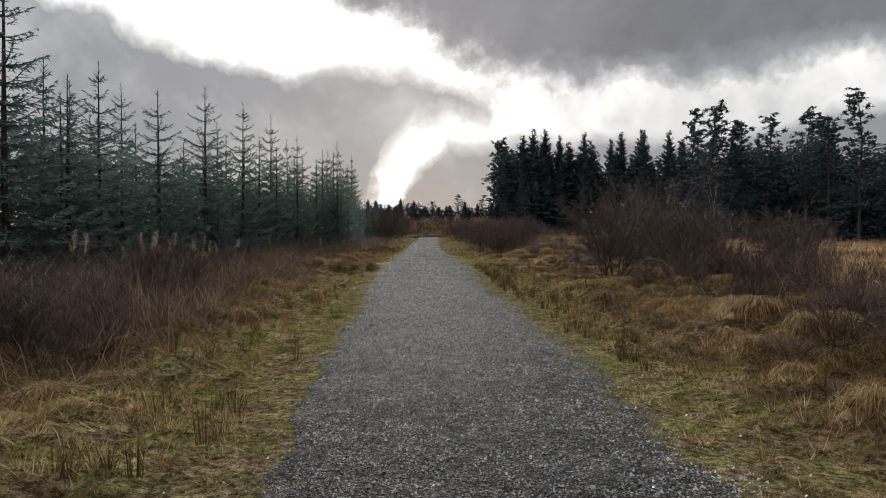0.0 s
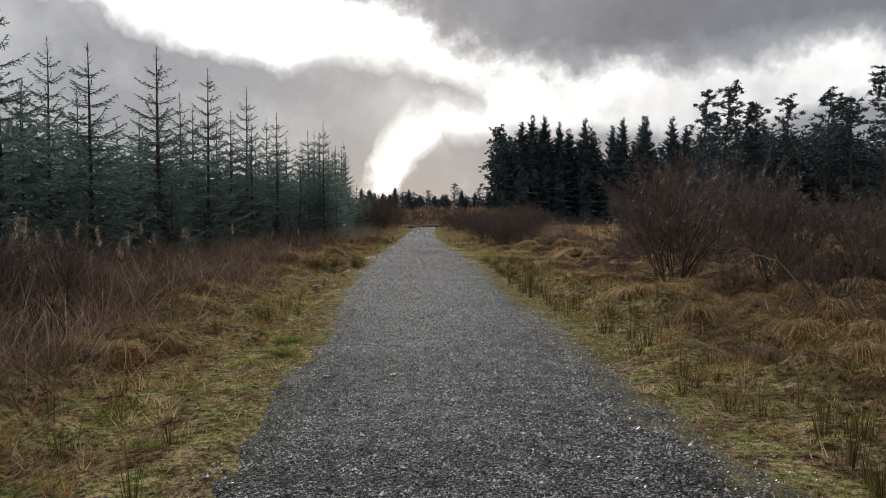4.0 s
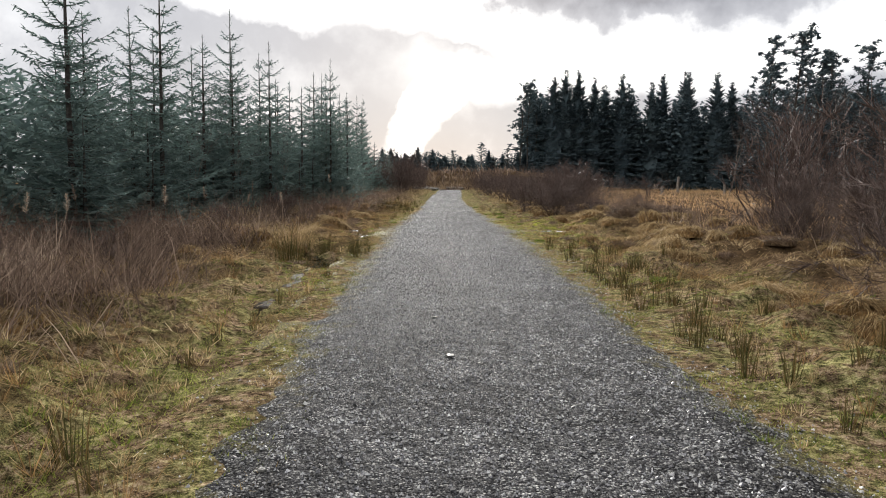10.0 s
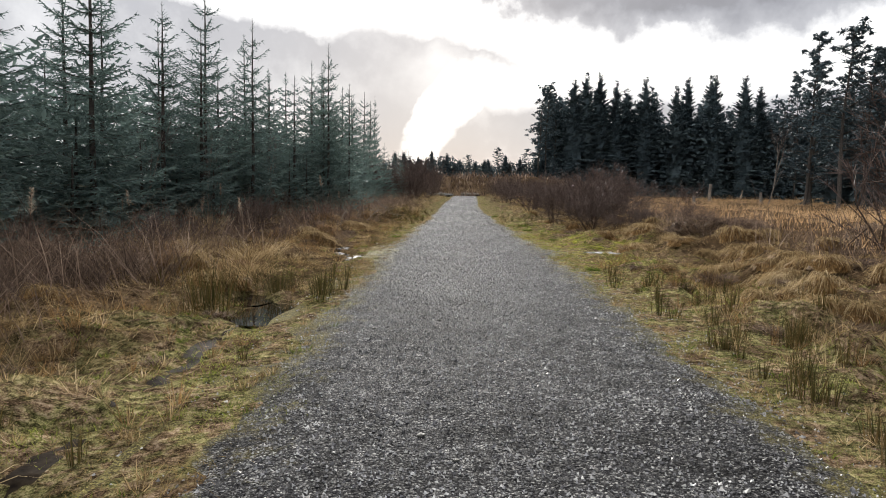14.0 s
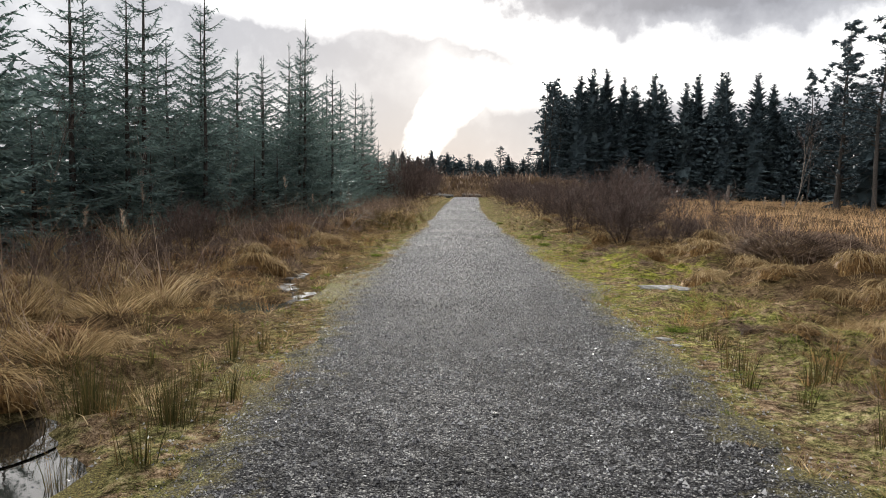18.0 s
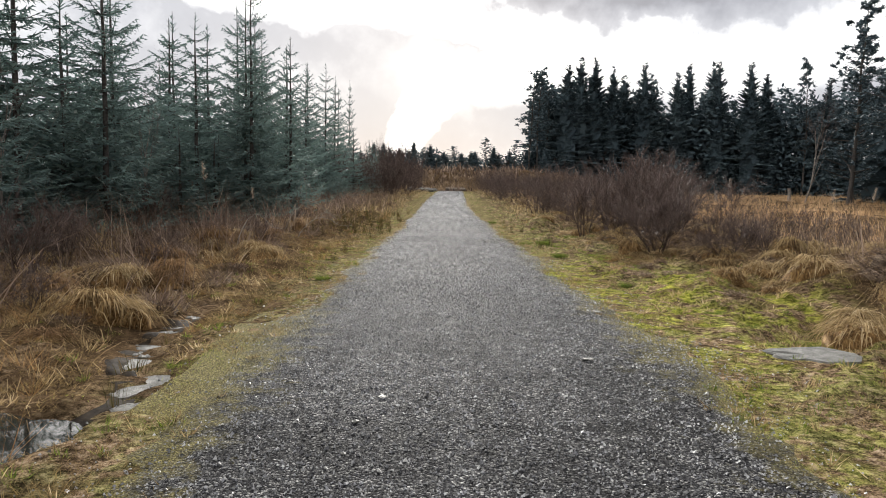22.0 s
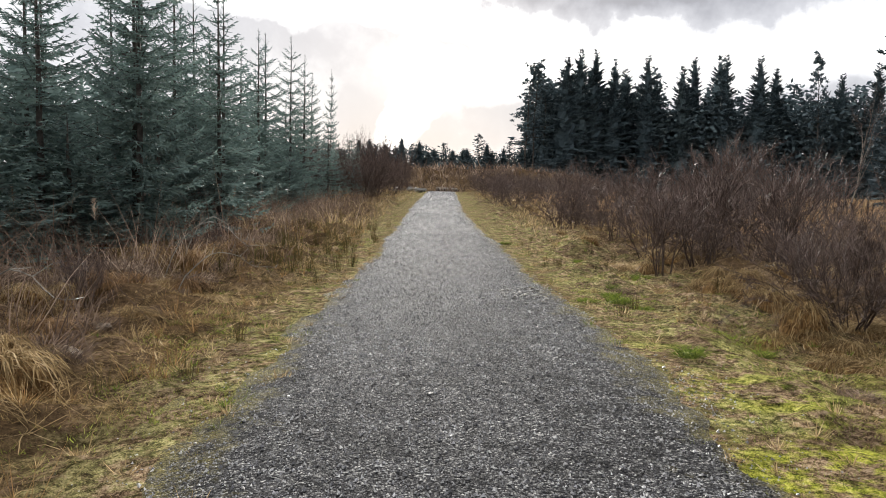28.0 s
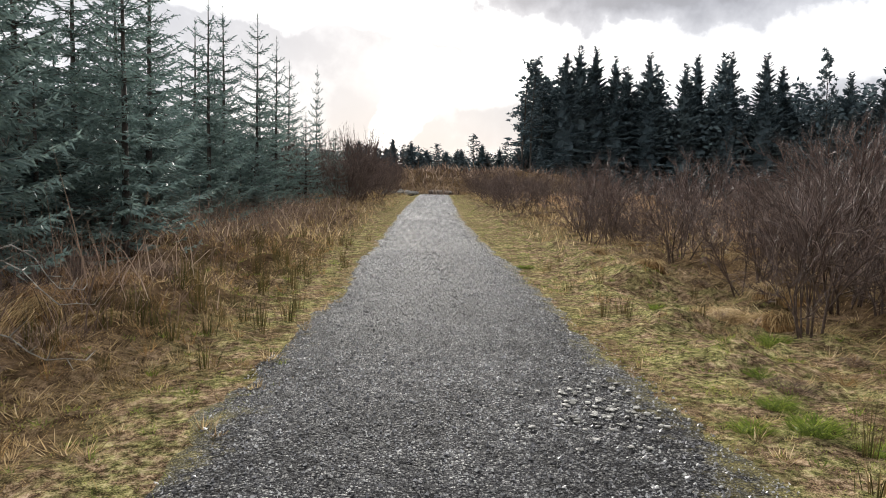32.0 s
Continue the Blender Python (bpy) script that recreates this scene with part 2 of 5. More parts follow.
def rock(light):
    def build(n, geo):
        pos = geo.outputs["Position"]
        a, b = n.noise(pos, 9.0, 6.0, 0.65), n.noise(pos, 70.0, 4.0)
        col = n.ramp(a, [(0.3, (0.10 * light, 0.098 * light, 0.09 * light)), (0.6, (0.24 * light, 0.235 * light, 0.22 * light)), (0.8, (0.38 * light, 0.37 * light, 0.34 * light))])
        return col, n.math("MULTIPLY_ADD", b, 0.4, 0.45), n.math("ADD", a, b), 0.015
    return build


def bark(lo, hi):
    def build(n, geo):
        a = n.noise(geo.outputs["Position"], 14.0, 5.0)
        return n.ramp(a, [(0.3, lo), (0.7, hi)]), 0.8, a, 0.01
    return build


def water(n, geo):
    a = n.noise(geo.outputs["Position"], 14.0, 3.0)
    return (0.012, 0.011, 0.009), 0.02, a, 0.0003


M = {
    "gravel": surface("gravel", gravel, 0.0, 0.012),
    "chip": surface("stone_chips", stone_chip, 0.0, 0.4),
    "turf": surface("bog_turf", turf, 0.0, 0.0),
    "slab": surface("pale_rock", rock(0.65), 0.0, 0.1),
    "rock": surface("grey_rock", rock(0.6), 0.0, 0.2),
    "pale": surface("pale_stone", rock(1.5), 0.0, 0.1),
    "water": surface("ditch_water", water, 0.0, 0.5),
    "moss": surface("moss_blades", blade_colour([(0.0, (0.021, 0.031, 0.009)), (0.35, (0.096, 0.120, 0.023)), (0.7, (0.276, 0.312, 0.058)), (1.0, (0.493, 0.498, 0.172))], 0.6, 0.4, 2.2), 0.3, 0.0),
    "straw": surface("straw_blades", blade_colour([(0.0, (0.040, 0.027, 0.015)), (0.35, (0.165, 0.115, 0.058)), (0.7, (0.40, 0.295, 0.160)), (1.0, (0.66, 0.55, 0.37))]), 0.4, 0.0),
    "gold": surface("golden_blades", blade_colour([(0.0, (0.024, 0.016, 0.010)), (0.4, (0.123, 0.086, 0.037)), (0.75, (0.321, 0.230, 0.101)), (1.0, (0.534, 0.416, 0.262))], 0.6, 0.45, 2.2), 0.3, 0.0),
    "mud": surface("wet_peat", bark((0.008, 0.006, 0.005), (0.034, 0.026, 0.018)), 0.0, 0.02),
    "stalk": surface("dead_stalks", blade_colour([(0.0, (0.030, 0.022, 0.018)), (0.4, (0.105, 0.076, 0.060)), (0.72, (0.23, 0.168, 0.130)), (1.0, (0.52, 0.42, 0.33))]), 0.2, 0.0),
    "meadow": surface("meadow_blades", blade_colour([(0.0, (0.20, 0.115, 0.06)), (0.5, (0.52, 0.335, 0.18)), (1.0, (0.72, 0.53, 0.33))], 0.6, 0.6, 0.12), 0.35, 0.0),
    "rush": surface("rush_blades", blade_colour([(0.0, (0.021, 0.022, 0.009)), (0.5, (0.056, 0.053, 0.019)), (0.85, (0.112, 0.075, 0.030)), (1.0, (0.180, 0.128, 0.060))], 0.5, 0.2), 0.25, 0.0),
    "wisp": surface("russet_blades", blade_colour([(0.0, (0.044, 0.030, 0.017)), (0.5, (0.175, 0.103, 0.044)), (1.0, (0.425, 0.263, 0.117))], 0.6, 0.3, 1.2), 0.3, 0.0),
    "russet": surface("russet_thatch", blade_colour([(0.0, (0.044, 0.028, 0.016)), (0.5, (0.202, 0.125, 0.067)), (1.0, (0.440, 0.310, 0.196))], 0.6, 0.3, 1.2), 0.35, 0.0),
    "plume": surface("seed_plumes", blade_colour([(0.0, (0.16, 0.125, 0.095)), (1.0, (0.36, 0.30, 0.24))], 0.8, 0.2), 0.5, 0.0),
    "green": surface("green_blades", blade_colour([(0.0, (0.04, 0.065, 0.013)), (0.6, (0.11, 0.15, 0.027)), (1.0, (0.28, 0.31, 0.06))], 0.5, 0.2), 0.3, 0.0),
    "straw_mat": surface("matted_straw", mat_cover((0.030, 0.017, 0.008), (0.14, 0.082, 0.034), (0.32, 0.205, 0.085)), 0.0, 0.05),
    "green_mat": surface("matted_green", mat_cover((0.02, 0.026, 0.007), (0.08, 0.10, 0.02), (0.22, 0.24, 0.05)), 0.0, 0.05),
    "peat_mat": surface("matted_heather", mat_cover((0.025, 0.018, 0.011), (0.085, 0.056, 0.034), (0.20, 0.135, 0.075)), 0.0, 0.05),
    # both needle colours are lightened and blued: haze put into the foliage colour
    "needle": surface("spruce_needles", blade_colour([(0.0, (0.086, 0.125, 0.125)), (0.5, (0.125, 0.178, 0.166)), (1.0, (0.170, 0.228, 0.199))], 0.55, 0.3, 0.4), 0.28, 0.05),
    "far_needle": surface("dark_needles", blade_colour([(0.0, (0.031, 0.047, 0.058)), (0.6, (0.061, 0.086, 0.097)), (1.0, (0.104, 0.140, 0.146))], 0.6, 0.3, 0.1), 0.1, 0.1),
    "bark": surface("spruce_bark", bark((0.035, 0.031, 0.029), (0.095, 0.086, 0.078)), 0.0, 0.05),
    "twig": surface("willow_bark", bark((0.03, 0.022, 0.018), (0.10, 0.072, 0.058)), 0.0, 0.05),
    "lichen": surface("lichened_bark", bark((0.07, 0.065, 0.058), (0.30, 0.29, 0.26))),
    "birch": surface("birch_bark", bark((0.07, 0.06, 0.055), (0.26, 0.23, 0.20))),
    "red_twig": surface("thin_twigs", blade_colour([(0.0, (0.042, 0.032, 0.030)), (0.6, (0.100, 0.073, 0.065)), (1.0, (0.20, 0.155, 0.135))], 0.6, 0.1), 0.0, 0.05),
}


# ---- the lie of the land ----
rng = np.random.default_rng(7)


def lattice(ix, iy, seed):
    h = (ix.astype(np.int64) * 374761393 + iy.astype(np.int64) * 668265263 + seed * 974634777) & 0x7FFFFFFF
    h = ((h ^ (h >> 13)) * 1274126177) & 0x7FFFFFFF
    return ((h ^ (h >> 16)) & 0xFFFF) / 65535.0


def rolling(x, y, size, seed=0):
    """Smooth value noise, 0 to 1."""
    x, y = np.asarray(x, float) / size, np.asarray(y, float) / size
    ix, iy = np.floor(x), np.floor(y)
    fx, fy = x - ix, y - iy
    fx, fy = fx * fx * (3 - 2 * fx), fy * fy * (3 - 2 * fy)
    a, b = lattice(ix, iy, seed), lattice(ix + 1, iy, seed)
    c, d = lattice(ix, iy + 1, seed), lattice(ix + 1, iy + 1, seed)
    return (a * (1 - fx) + b * fx) * (1 - fy) + (c * (1 - fx) + d * fx) * fy


def step(a, b, v):
    t = np.clip((np.asarray(v, float) - a) / (b - a), 0, 1)
    return t * t * (3 - 2 * t)


EDGE_Y = [-20, 4, 12, 22, 30, 34, 36.5, 40, 45, 60, 75, 124, 140]
EDGE_L = [-1.15, -1.15, -1.3, -1.5, -1.65, -1.6, -1.7, -1.5, -1.5, -1.15, -1.0, 0.2, 0.7]
EDGE_R = [2.15, 2.2, 2.15, 2.05, 2.2, 2.25, 2.5, 2.15, 2.15, 1.95, 2.05, 3.6, 4.1]


def wander(y, seed):
    """How far the margin strays from its line."""
    y = np.asarray(y, float)
    return ((rolling(0 * y, y, 1.7, seed) - 0.5) * 0.20 + (rolling(0 * y, y, 0.5, seed + 1) - 0.5) * 0.12) * step(90, 60, y)


def left_edge(y):
    return np.interp(y, EDGE_Y, EDGE_L) + wander(y, 61)


def right_edge(y):
    return np.interp(y, EDGE_Y, EDGE_R) + wander(y, 64)


def outside(x, y):
    """Metres from the gravel's edge, negative on the gravel."""
    return np.maximum(left_edge(y) - x, x - right_edge(y))


def base_level(y):
    return 0.4 * step(50, 124, y)


# damp hollows: x, y, radius across, radius along, depth
HOLLOWS = [(-2.38, 27.75, 0.34, 0.66, 0.12), (-2.9, 28.7, 0.24, 0.42, 0.09), (-2.80, 33.95, 0.42, 0.48, 0.11), (-2.72, 6.68, 0.16, 0.22, 0.10), (4.9, 31.5, 0.3, 0.4, 0.08)]


DITCH_Y = [17, 21, 24.6, 26.7, 29, 31, 33.5, 34.7, 35.3, 36, 36.9, 38.3, 42, 44]
DITCH_X = [-2.2, -2.3, -2.42, -2.5, -2.7, -2.6, -2.65, -2.2, -2.38, -2.7, -2.85, -2.9, -2.65, -2.5]


def channel_x(y):
    """The line of the wet ditch beside the track."""
    y = np.asarray(y, float)
    return np.interp(y, DITCH_Y, DITCH_X) + 0.1 * (rolling(0 * y, y, 0.7, 74) - 0.5)


def channel(x, y):
    """How deep the ditch is cut at a place, 0 to 1."""
    wide = 0.20 + 0.14 * rolling(0 * x + 5, y, 1.3, 12)
    return np.exp(-((x - channel_x(y)) / wide) ** 2) * step(17, 21, y) * step(43, 38, y) * (0.05 + 1.3 * rolling(0 * x, y, 1.1, 13) ** 1.5)


def level(x, y):
    """The height of the ground."""
    x, y = np.asarray(x, float), np.asarray(y, float)
    d = outside(x, y)
    z = base_level(y) + 0 * x
    rough = step(0.4, 1.7, d)
    z = z + rough * ((rolling(x, y, 0.95, 1) - 0.45) * 0.46 + (rolling(x, y, 0.45, 2) - 0.5) * 0.16 + (rolling(x, y, 5, 3) - 0.4) * 0.25)
    z = z + step(0.1, 0.7, d) * (rolling(x, y, 0.3, 4) - 0.5) * 0.05
    z = z - 0.08 * np.exp(-((x + 2.5) / 0.7) ** 2) * step(2, 10, y) * step(60, 45, y)
    z = z + 0.22 * step(4.2, 6.5, x) * step(80, 40, y)
    flat = np.exp(-((x - channel_x(y)) / 0.7) ** 2) * step(18, 20, y) * step(43, 41, y)
    for hx, hy, rx, ry, deep in HOLLOWS:
        flat = np.maximum(flat, np.exp(-(((x - hx) / (rx * 2)) ** 2 + ((y - hy) / (ry * 2)) ** 2)))
    z = z * (1 - flat) + (base_level(y) - 0.05) * flat
    z = z - (0.09 + 0.09 * step(30, 27, y)) * channel(x, y)
    clod = rolling(x, y, 0.17, 15) * 0.65 + rolling(x, y, 0.36, 16) * 0.6
    z = z + step(0.15, 0.9, d) * step(70, 55, y) * (clod ** 2 - 0.3) * 0.10
    warp = 0.3 + 1.5 * rolling(x, y, 0.33, 14)
    for hx, hy, rx, ry, deep in HOLLOWS:
        q = np.sqrt(((x - hx) / rx) ** 2 + ((y - hy) / ry) ** 2)
        z = z - deep * np.exp(-q ** 4 * warp) + 0.035 * np.exp(-((q - 1.9) / 0.45) ** 2)
    # the bank past the end of the gravel
    z = z + 2.7 * step(127, 137, y) * (0.75 + 0.5 * rolling(x, y, 4, 6)) * step(30, 12, np.abs(x - 2))
    return z


def path_level(x, y):
    d = outside(x, y)
    wav = (rolling(x, y, 1.4, 8) - 0.5) * 0.016 + (rolling(x, y, 0.22, 9) - 0.5) * 0.022
    return base_level(y) + 0.035 - 0.085 * step(-0.55, 0.4, d) + wav * step(-0.8, 0, d) + (rolling(x, y, 1.6, 10) - 0.5) * 0.02


# ---- mesh helpers ----
def raw_mesh(name, verts, faces, material, smooth=False):
    """A mesh from arrays: verts (n, 3) and faces (m, 3) or (m, 4)."""
    verts, faces = np.asarray(verts, np.float32), np.asarray(faces, np.int32)
    me = bpy.data.meshes.new(name)
    k = faces.shape[1]
    me.vertices.add(len(verts))
    me.vertices.foreach_set("co", verts.ravel())
    me.loops.add(faces.size)
    me.loops.foreach_set("vertex_index", faces.ravel())
    me.polygons.add(len(faces))
    me.polygons.foreach_set("loop_start", np.arange(len(faces), dtype=np.int32) * k)
    me.update(calc_edges=True)
    me.polygons.foreach_set("use_smooth", np.full(len(faces), smooth))
    me.materials.append(material)
    return me


def join(pieces):
    """Joins (verts, faces) pairs with faces of one size."""
    vs, fs, n = [], [], 0
    for v, f in pieces:
        vs.append(v)
        fs.append(f + n)
        n += len(v)
    return np.concatenate(vs), np.concatenate(fs)


def part(name, mesh, parent, label=""):
    ob = new(name, mesh)
    ob.parent = parent
    return tagged(ob, label) if label else ob


def grid_mesh(name, xs, ys, height, material):
    X, Y = np.meshgrid(xs, ys)
    v = np.stack([X, Y, height(X, Y)], -1).reshape(-1, 3)
    nx = len(xs)
    i = (np.arange(len(ys) - 1)[:, None] * nx + np.arange(nx - 1)[None]).ravel()
    return raw_mesh(name, v, np.stack([i, i + 1, i + 1 + nx, i + nx], -1), material, True)


def blades(x, y, z, h, width, lean, bend, segs=2, turn=None, r=rng):
    """Tapering blades from their feet: lean and bend in metres at the tip. Returns verts, triangles."""
    n = len(x)
    way = r.uniform(0, 2 * np.pi, n) if turn is None else turn
    face = r.uniform(0, 2 * np.pi, n)
    wx, wy = np.cos(face) * width / 2, np.sin(face) * width / 2
    vs = []
    for k in range(segs + 1):
        f = k / segs
        out = lean * f + bend * f * f
        px, py = x + np.cos(way) * out, y + np.sin(way) * out
        pz = z + h * f - np.abs(bend) * 0.45 * f ** 3
        if k < segs:
            taper = 1 - 0.55 * f
            vs.append(np.stack([px - wx * taper, py - wy * taper, pz], -1))
            vs.append(np.stack([px + wx * taper, py + wy * taper, pz], -1))
        else:
            vs.append(np.stack([px, py, pz], -1))
    per = 2 * segs + 1
    v = np.stack(vs, 1).reshape(-1, 3)
    tri = []
    for k in range(segs):
        a = 2 * k
        if k < segs - 1:
            tri += [(a, a + 1, a + 3), (a, a + 3, a + 2)]
        else:
            tri.append((a, a + 1, a + 2))
    f = (np.arange(n)[:, None, None] * per + np.array(tri)[None]).reshape(-1, 3)
    return v, f


def tubes(a, b, ra, rb, sides=3):
    """Straight tapered rods from a to b, open at the ends. Returns verts, quads."""
    a, b = np.asarray(a, float), np.asarray(b, float)
    d = b - a
    d /= np.maximum(np.linalg.norm(d, axis=1, keepdims=True), 1e-6)
    up = np.where(np.abs(d[:, 2:3]) > 0.9, (1.0, 0, 0), (0, 0, 1.0))
    u = np.cross(d, up)
    u /= np.linalg.norm(u, axis=1, keepdims=True)
    v = np.cross(d, u)
    ang = np.arange(sides) * 2 * np.pi / sides
    ring = np.cos(ang)[None, :, None] * u[:, None] + np.sin(ang)[None, :, None] * v[:, None]
    lo = a[:, None] + ring * np.asarray(ra)[:, None, None]
    hi = b[:, None] + ring * np.asarray(rb)[:, None, None]
    verts = np.concatenate([lo, hi], 1).reshape(-1, 3)
    k = np.arange(sides)
    quad = np.stack([k, (k + 1) % sides, (k + 1) % sides + sides, k + sides], -1)
    return verts, (np.arange(len(a))[:, None, None] * 2 * sides + quad[None]).reshape(-1, 4)


def rod(axis, rad, sides=6):
    """One bent, tapered rod along a line of points, open at the ends. Returns verts, quads."""
    axis = np.asarray(axis, float)
    d = np.gradient(axis, axis=0)
    d /= np.maximum(np.linalg.norm(d, axis=1, keepdims=True), 1e-6)
    ref = np.array((1.0, 0, 0)) if abs(d[:, 0].mean()) < 0.7 else np.array((0, 1.0, 0))
    u = np.cross(d, ref)
    u /= np.linalg.norm(u, axis=1, keepdims=True)
    v = np.cross(d, u)
    ang = np.arange(sides) * 2 * np.pi / sides
    verts = axis[:, None] + (np.cos(ang)[None, :, None] * u[:, None] + np.sin(ang)[None, :, None] * v[:, None]) * np.asarray(rad)[:, None, None]
    k = np.arange(sides)
    quad = np.stack([k, (k + 1) % sides, (k + 1) % sides + sides, k + sides], -1)
    return verts.reshape(-1, 3), (np.arange(len(axis) - 1)[:, None, None] * sides + quad[None]).reshape(-1, 4)


def shoots(a, b, w, r):
    """Thin needle-clad shoots, one tapering slip each. Returns verts, triangles."""
    a, b = np.asarray(a, float), np.asarray(b, float)
    n = len(a)
    u = np.cross(b - a, r.normal(0, 1, (n, 3)) + (0, 0, 0.6))
    u *= np.asarray(w).reshape(-1, 1) / np.maximum(np.linalg.norm(u, axis=1, keepdims=True), 1e-6)
    return np.stack([a - u, a + u, b], 1).reshape(-1, 3), np.arange(3 * n).reshape(-1, 3)


# ---- the ground and the gravel ----
def spaced(*runs):
    out = []
    for a, b, s in runs:
        out.append(np.arange(a, b, s))
    return np.concatenate(out)


gx = np.concatenate([-np.geomspace(2500, 14, 26), spaced((-13.5, -6, 0.4), (-6, -4.2, 0.155), (-4.2, -1.0, 0.085), (-1.0, 1.9, 0.29), (1.9, 5.6, 0.095), (5.6, 8.5, 0.155), (8.5, 20, 0.4)), np.geomspace(20, 2500, 28)])
gy = np.concatenate([-np.geomspace(1200, 6, 14), spaced((-5, 1, 0.5), (1, 46, 0.14), (46, 58, 0.22), (58, 90, 0.5), (90, 150, 1.0)), np.geomspace(150, 3500, 24)])
ground = tagged(new("ground", grid_mesh("ground", gx, gy, level, M["turf"])), "boggy ground of moss, peat and flattened dead grass", "ground", kind="structure")

py = spaced((-8, 62, 0.12), (62, 127, 0.5))


def strip():
    nx = 44
    f = np.linspace(0, 1, nx)
    Y, Fx = np.meshgrid(py, f, indexing="ij")
    X = (left_edge(Y) - 0.45) + Fx * (right_edge(Y) - left_edge(Y) + 0.9)
    v = np.stack([X, Y, path_level(X, Y)], -1).reshape(-1, 3)
    i = (np.arange(len(py) - 1)[:, None] * nx + np.arange(nx - 1)[None]).ravel()
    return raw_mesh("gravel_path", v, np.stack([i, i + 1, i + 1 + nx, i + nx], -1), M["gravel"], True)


path = tagged(new("gravel_path", strip()), "straight grey crushed-stone track, damp and worn", "path", kind="structure")


def mud_bed():
    """The black peat that lies bare along the ditch."""
    along, across = np.arange(20.5, 41, 0.1), np.linspace(-0.5, 0.5, 13)
    Y, F = np.meshgrid(along, across, indexing="ij")
    X = channel_x(Y) - 0.05 + F
    bare = np.exp(-(F / (0.13 + 0.12 * step(33.5, 35, Y))) ** 2) * (0.15 + 0.6 * rolling(X, Y, 0.7, 73) + 0.55 * rolling(X, Y, 0.2, 75)) * np.maximum(step(33.6, 34.4, Y) * step(40, 38, Y), 0.9 * step(21, 22.5, Y) * step(28, 27, Y))
    v = np.stack([X, Y, level(X, Y) - 0.05 + 0.055 * step(0.3, 0.55, bare)], -1).reshape(-1, 3)
    i = (np.arange(len(along) - 1)[:, None] * 13 + np.arange(12)[None]).ravel()
    return raw_mesh("ditch_bed", v, np.stack([i, i + 1, i + 14, i + 13], -1), M["mud"], True)


tagged(new("ditch_bed", mud_bed()), "wet black peat bed of the shallow ditch", "ditch", kind="structure")


def chips(n, x, y, size, z):
    """Angular half-sunk shards: a skewed three-sided wedge each, one face nearly flat."""
    ang = (np.arange(3)[None] + rng.uniform(-0.4, 0.4, (n, 3))) * 2 * np.pi / 3 + rng.uniform(0, 6.28, (n, 1))
    r = size[:, None] * rng.uniform(0.7, 1.4, (n, 3))
    lo = np.stack([x[:, None] + np.cos(ang) * r, y[:, None] + np.sin(ang) * r, np.repeat(z[:, None] - 0.004, 3, 1)], -1)
    s = rng.uniform(0.3, 0.7, (n, 1))
    top = lo[:, 0] * s + np.stack([x, y, z], -1) * (1 - s)
    top[:, 2] = z + size * rng.uniform(0.45, 1.15, n)
    v = np.concatenate([lo, top[:, None]], 1).reshape(-1, 3)
    side = np.array([(0, 1, 3), (1, 2, 3), (2, 0, 3)])
    return v, (np.arange(n)[:, None, None] * 4 + side[None]).reshape(-1, 3)


def scatter_chips():
    n = 215000
    # thick where the walk passes, thinning out evenly towards the far end
    y = np.interp(rng.random(n), [0, 0.70, 0.80, 0.87, 0.92, 0.96, 1.0], [2.5, 42, 50, 60, 73, 92, 122])
    f = rng.uniform(-0.16, 1.16, n)
    ragged = np.abs(f - 0.5) + 0.14 * (rolling(f * 3.6, y, 0.5, 66) - 0.5) + 0.12 * (rolling(f * 3.6, y, 0.14, 67) - 0.5)
    ok = (rng.random(n) < 1 - 0.96 * step(0.33, 0.58, ragged)) & ((np.abs(f - 0.5) < 0.48) | (y < 45))
    y, f = y[ok], f[ok]
    n = len(y)
    x = left_edge(y) + f * (right_edge(y) - left_edge(y))
    size = np.clip(rng.lognormal(-4.55, 0.27, n), 0.006, 0.022) * (1 + 1.4 * step(40, 110, y))
    v, fc = chips(n, x, y, size, np.maximum(path_level(x, y), level(x, y)))
    return raw_mesh("gravel_stones", v, fc, M["chip"])


tagged(new("gravel_stones", scatter_chips()), "loose angular grey and pale gravel chippings on the track", "gravel", kind="stuff")


# ---- grass and dead stalks that nobody could count ----
def field(name, n, xr, yr, keep, h, width, lean, bend, segs, material, label, category="grass", near=0.0, comb=True):
    """Blades over a stretch of the plan; keep(x, y) is the chance of one growing there."""
    x = rng.uniform(*xr, n)
    y = yr[0] + (yr[1] - yr[0]) * rng.random(n) ** (1 + near)
    ok = rng.random(n) < keep(x, y)
    x, y = x[ok], y[ok]
    m = len(x)
    z = np.maximum(level(x, y), path_level(x, y)) - 0.01
    clump = rolling(x, y, 0.5, 21)
    hh = rng.uniform(*h, m) * (0.35 + 1.5 * clump ** 1.5)
    combed = rolling(x, y, 0.9, 22) * 13 + rng.normal(0, 0.7, m) if comb else rng.uniform(0, 6.28, m)
    v, f = blades(x, y, z, hh, rng.uniform(*width, m), hh * rng.uniform(*lean, m), hh * rng.uniform(*bend, m), segs, combed)
    return tagged(new(name, raw_mesh(name, v, f, M[material])), label, category, kind="stuff")


def dry(x, y):
    """Wet or puddled spots bear no grass."""
    k = 1 - step(0.25, 0.6, channel(x, y)) * 1.0
    k = k * (1 - 0.85 * np.exp(-((x - channel_x(y) + 0.05) / 0.22) ** 2) * np.maximum(step(33, 34, y) * step(38.5, 37.5, y), 0.8 * step(21, 22.5, y) * step(28, 27, y)))
    for hx, hy, rx, ry, deep in HOLLOWS:
        k = k * (1 - np.exp(-(((x - hx) / rx) ** 2 + ((y - hy) / ry) ** 2) ** 2 * 0.6))
    return k


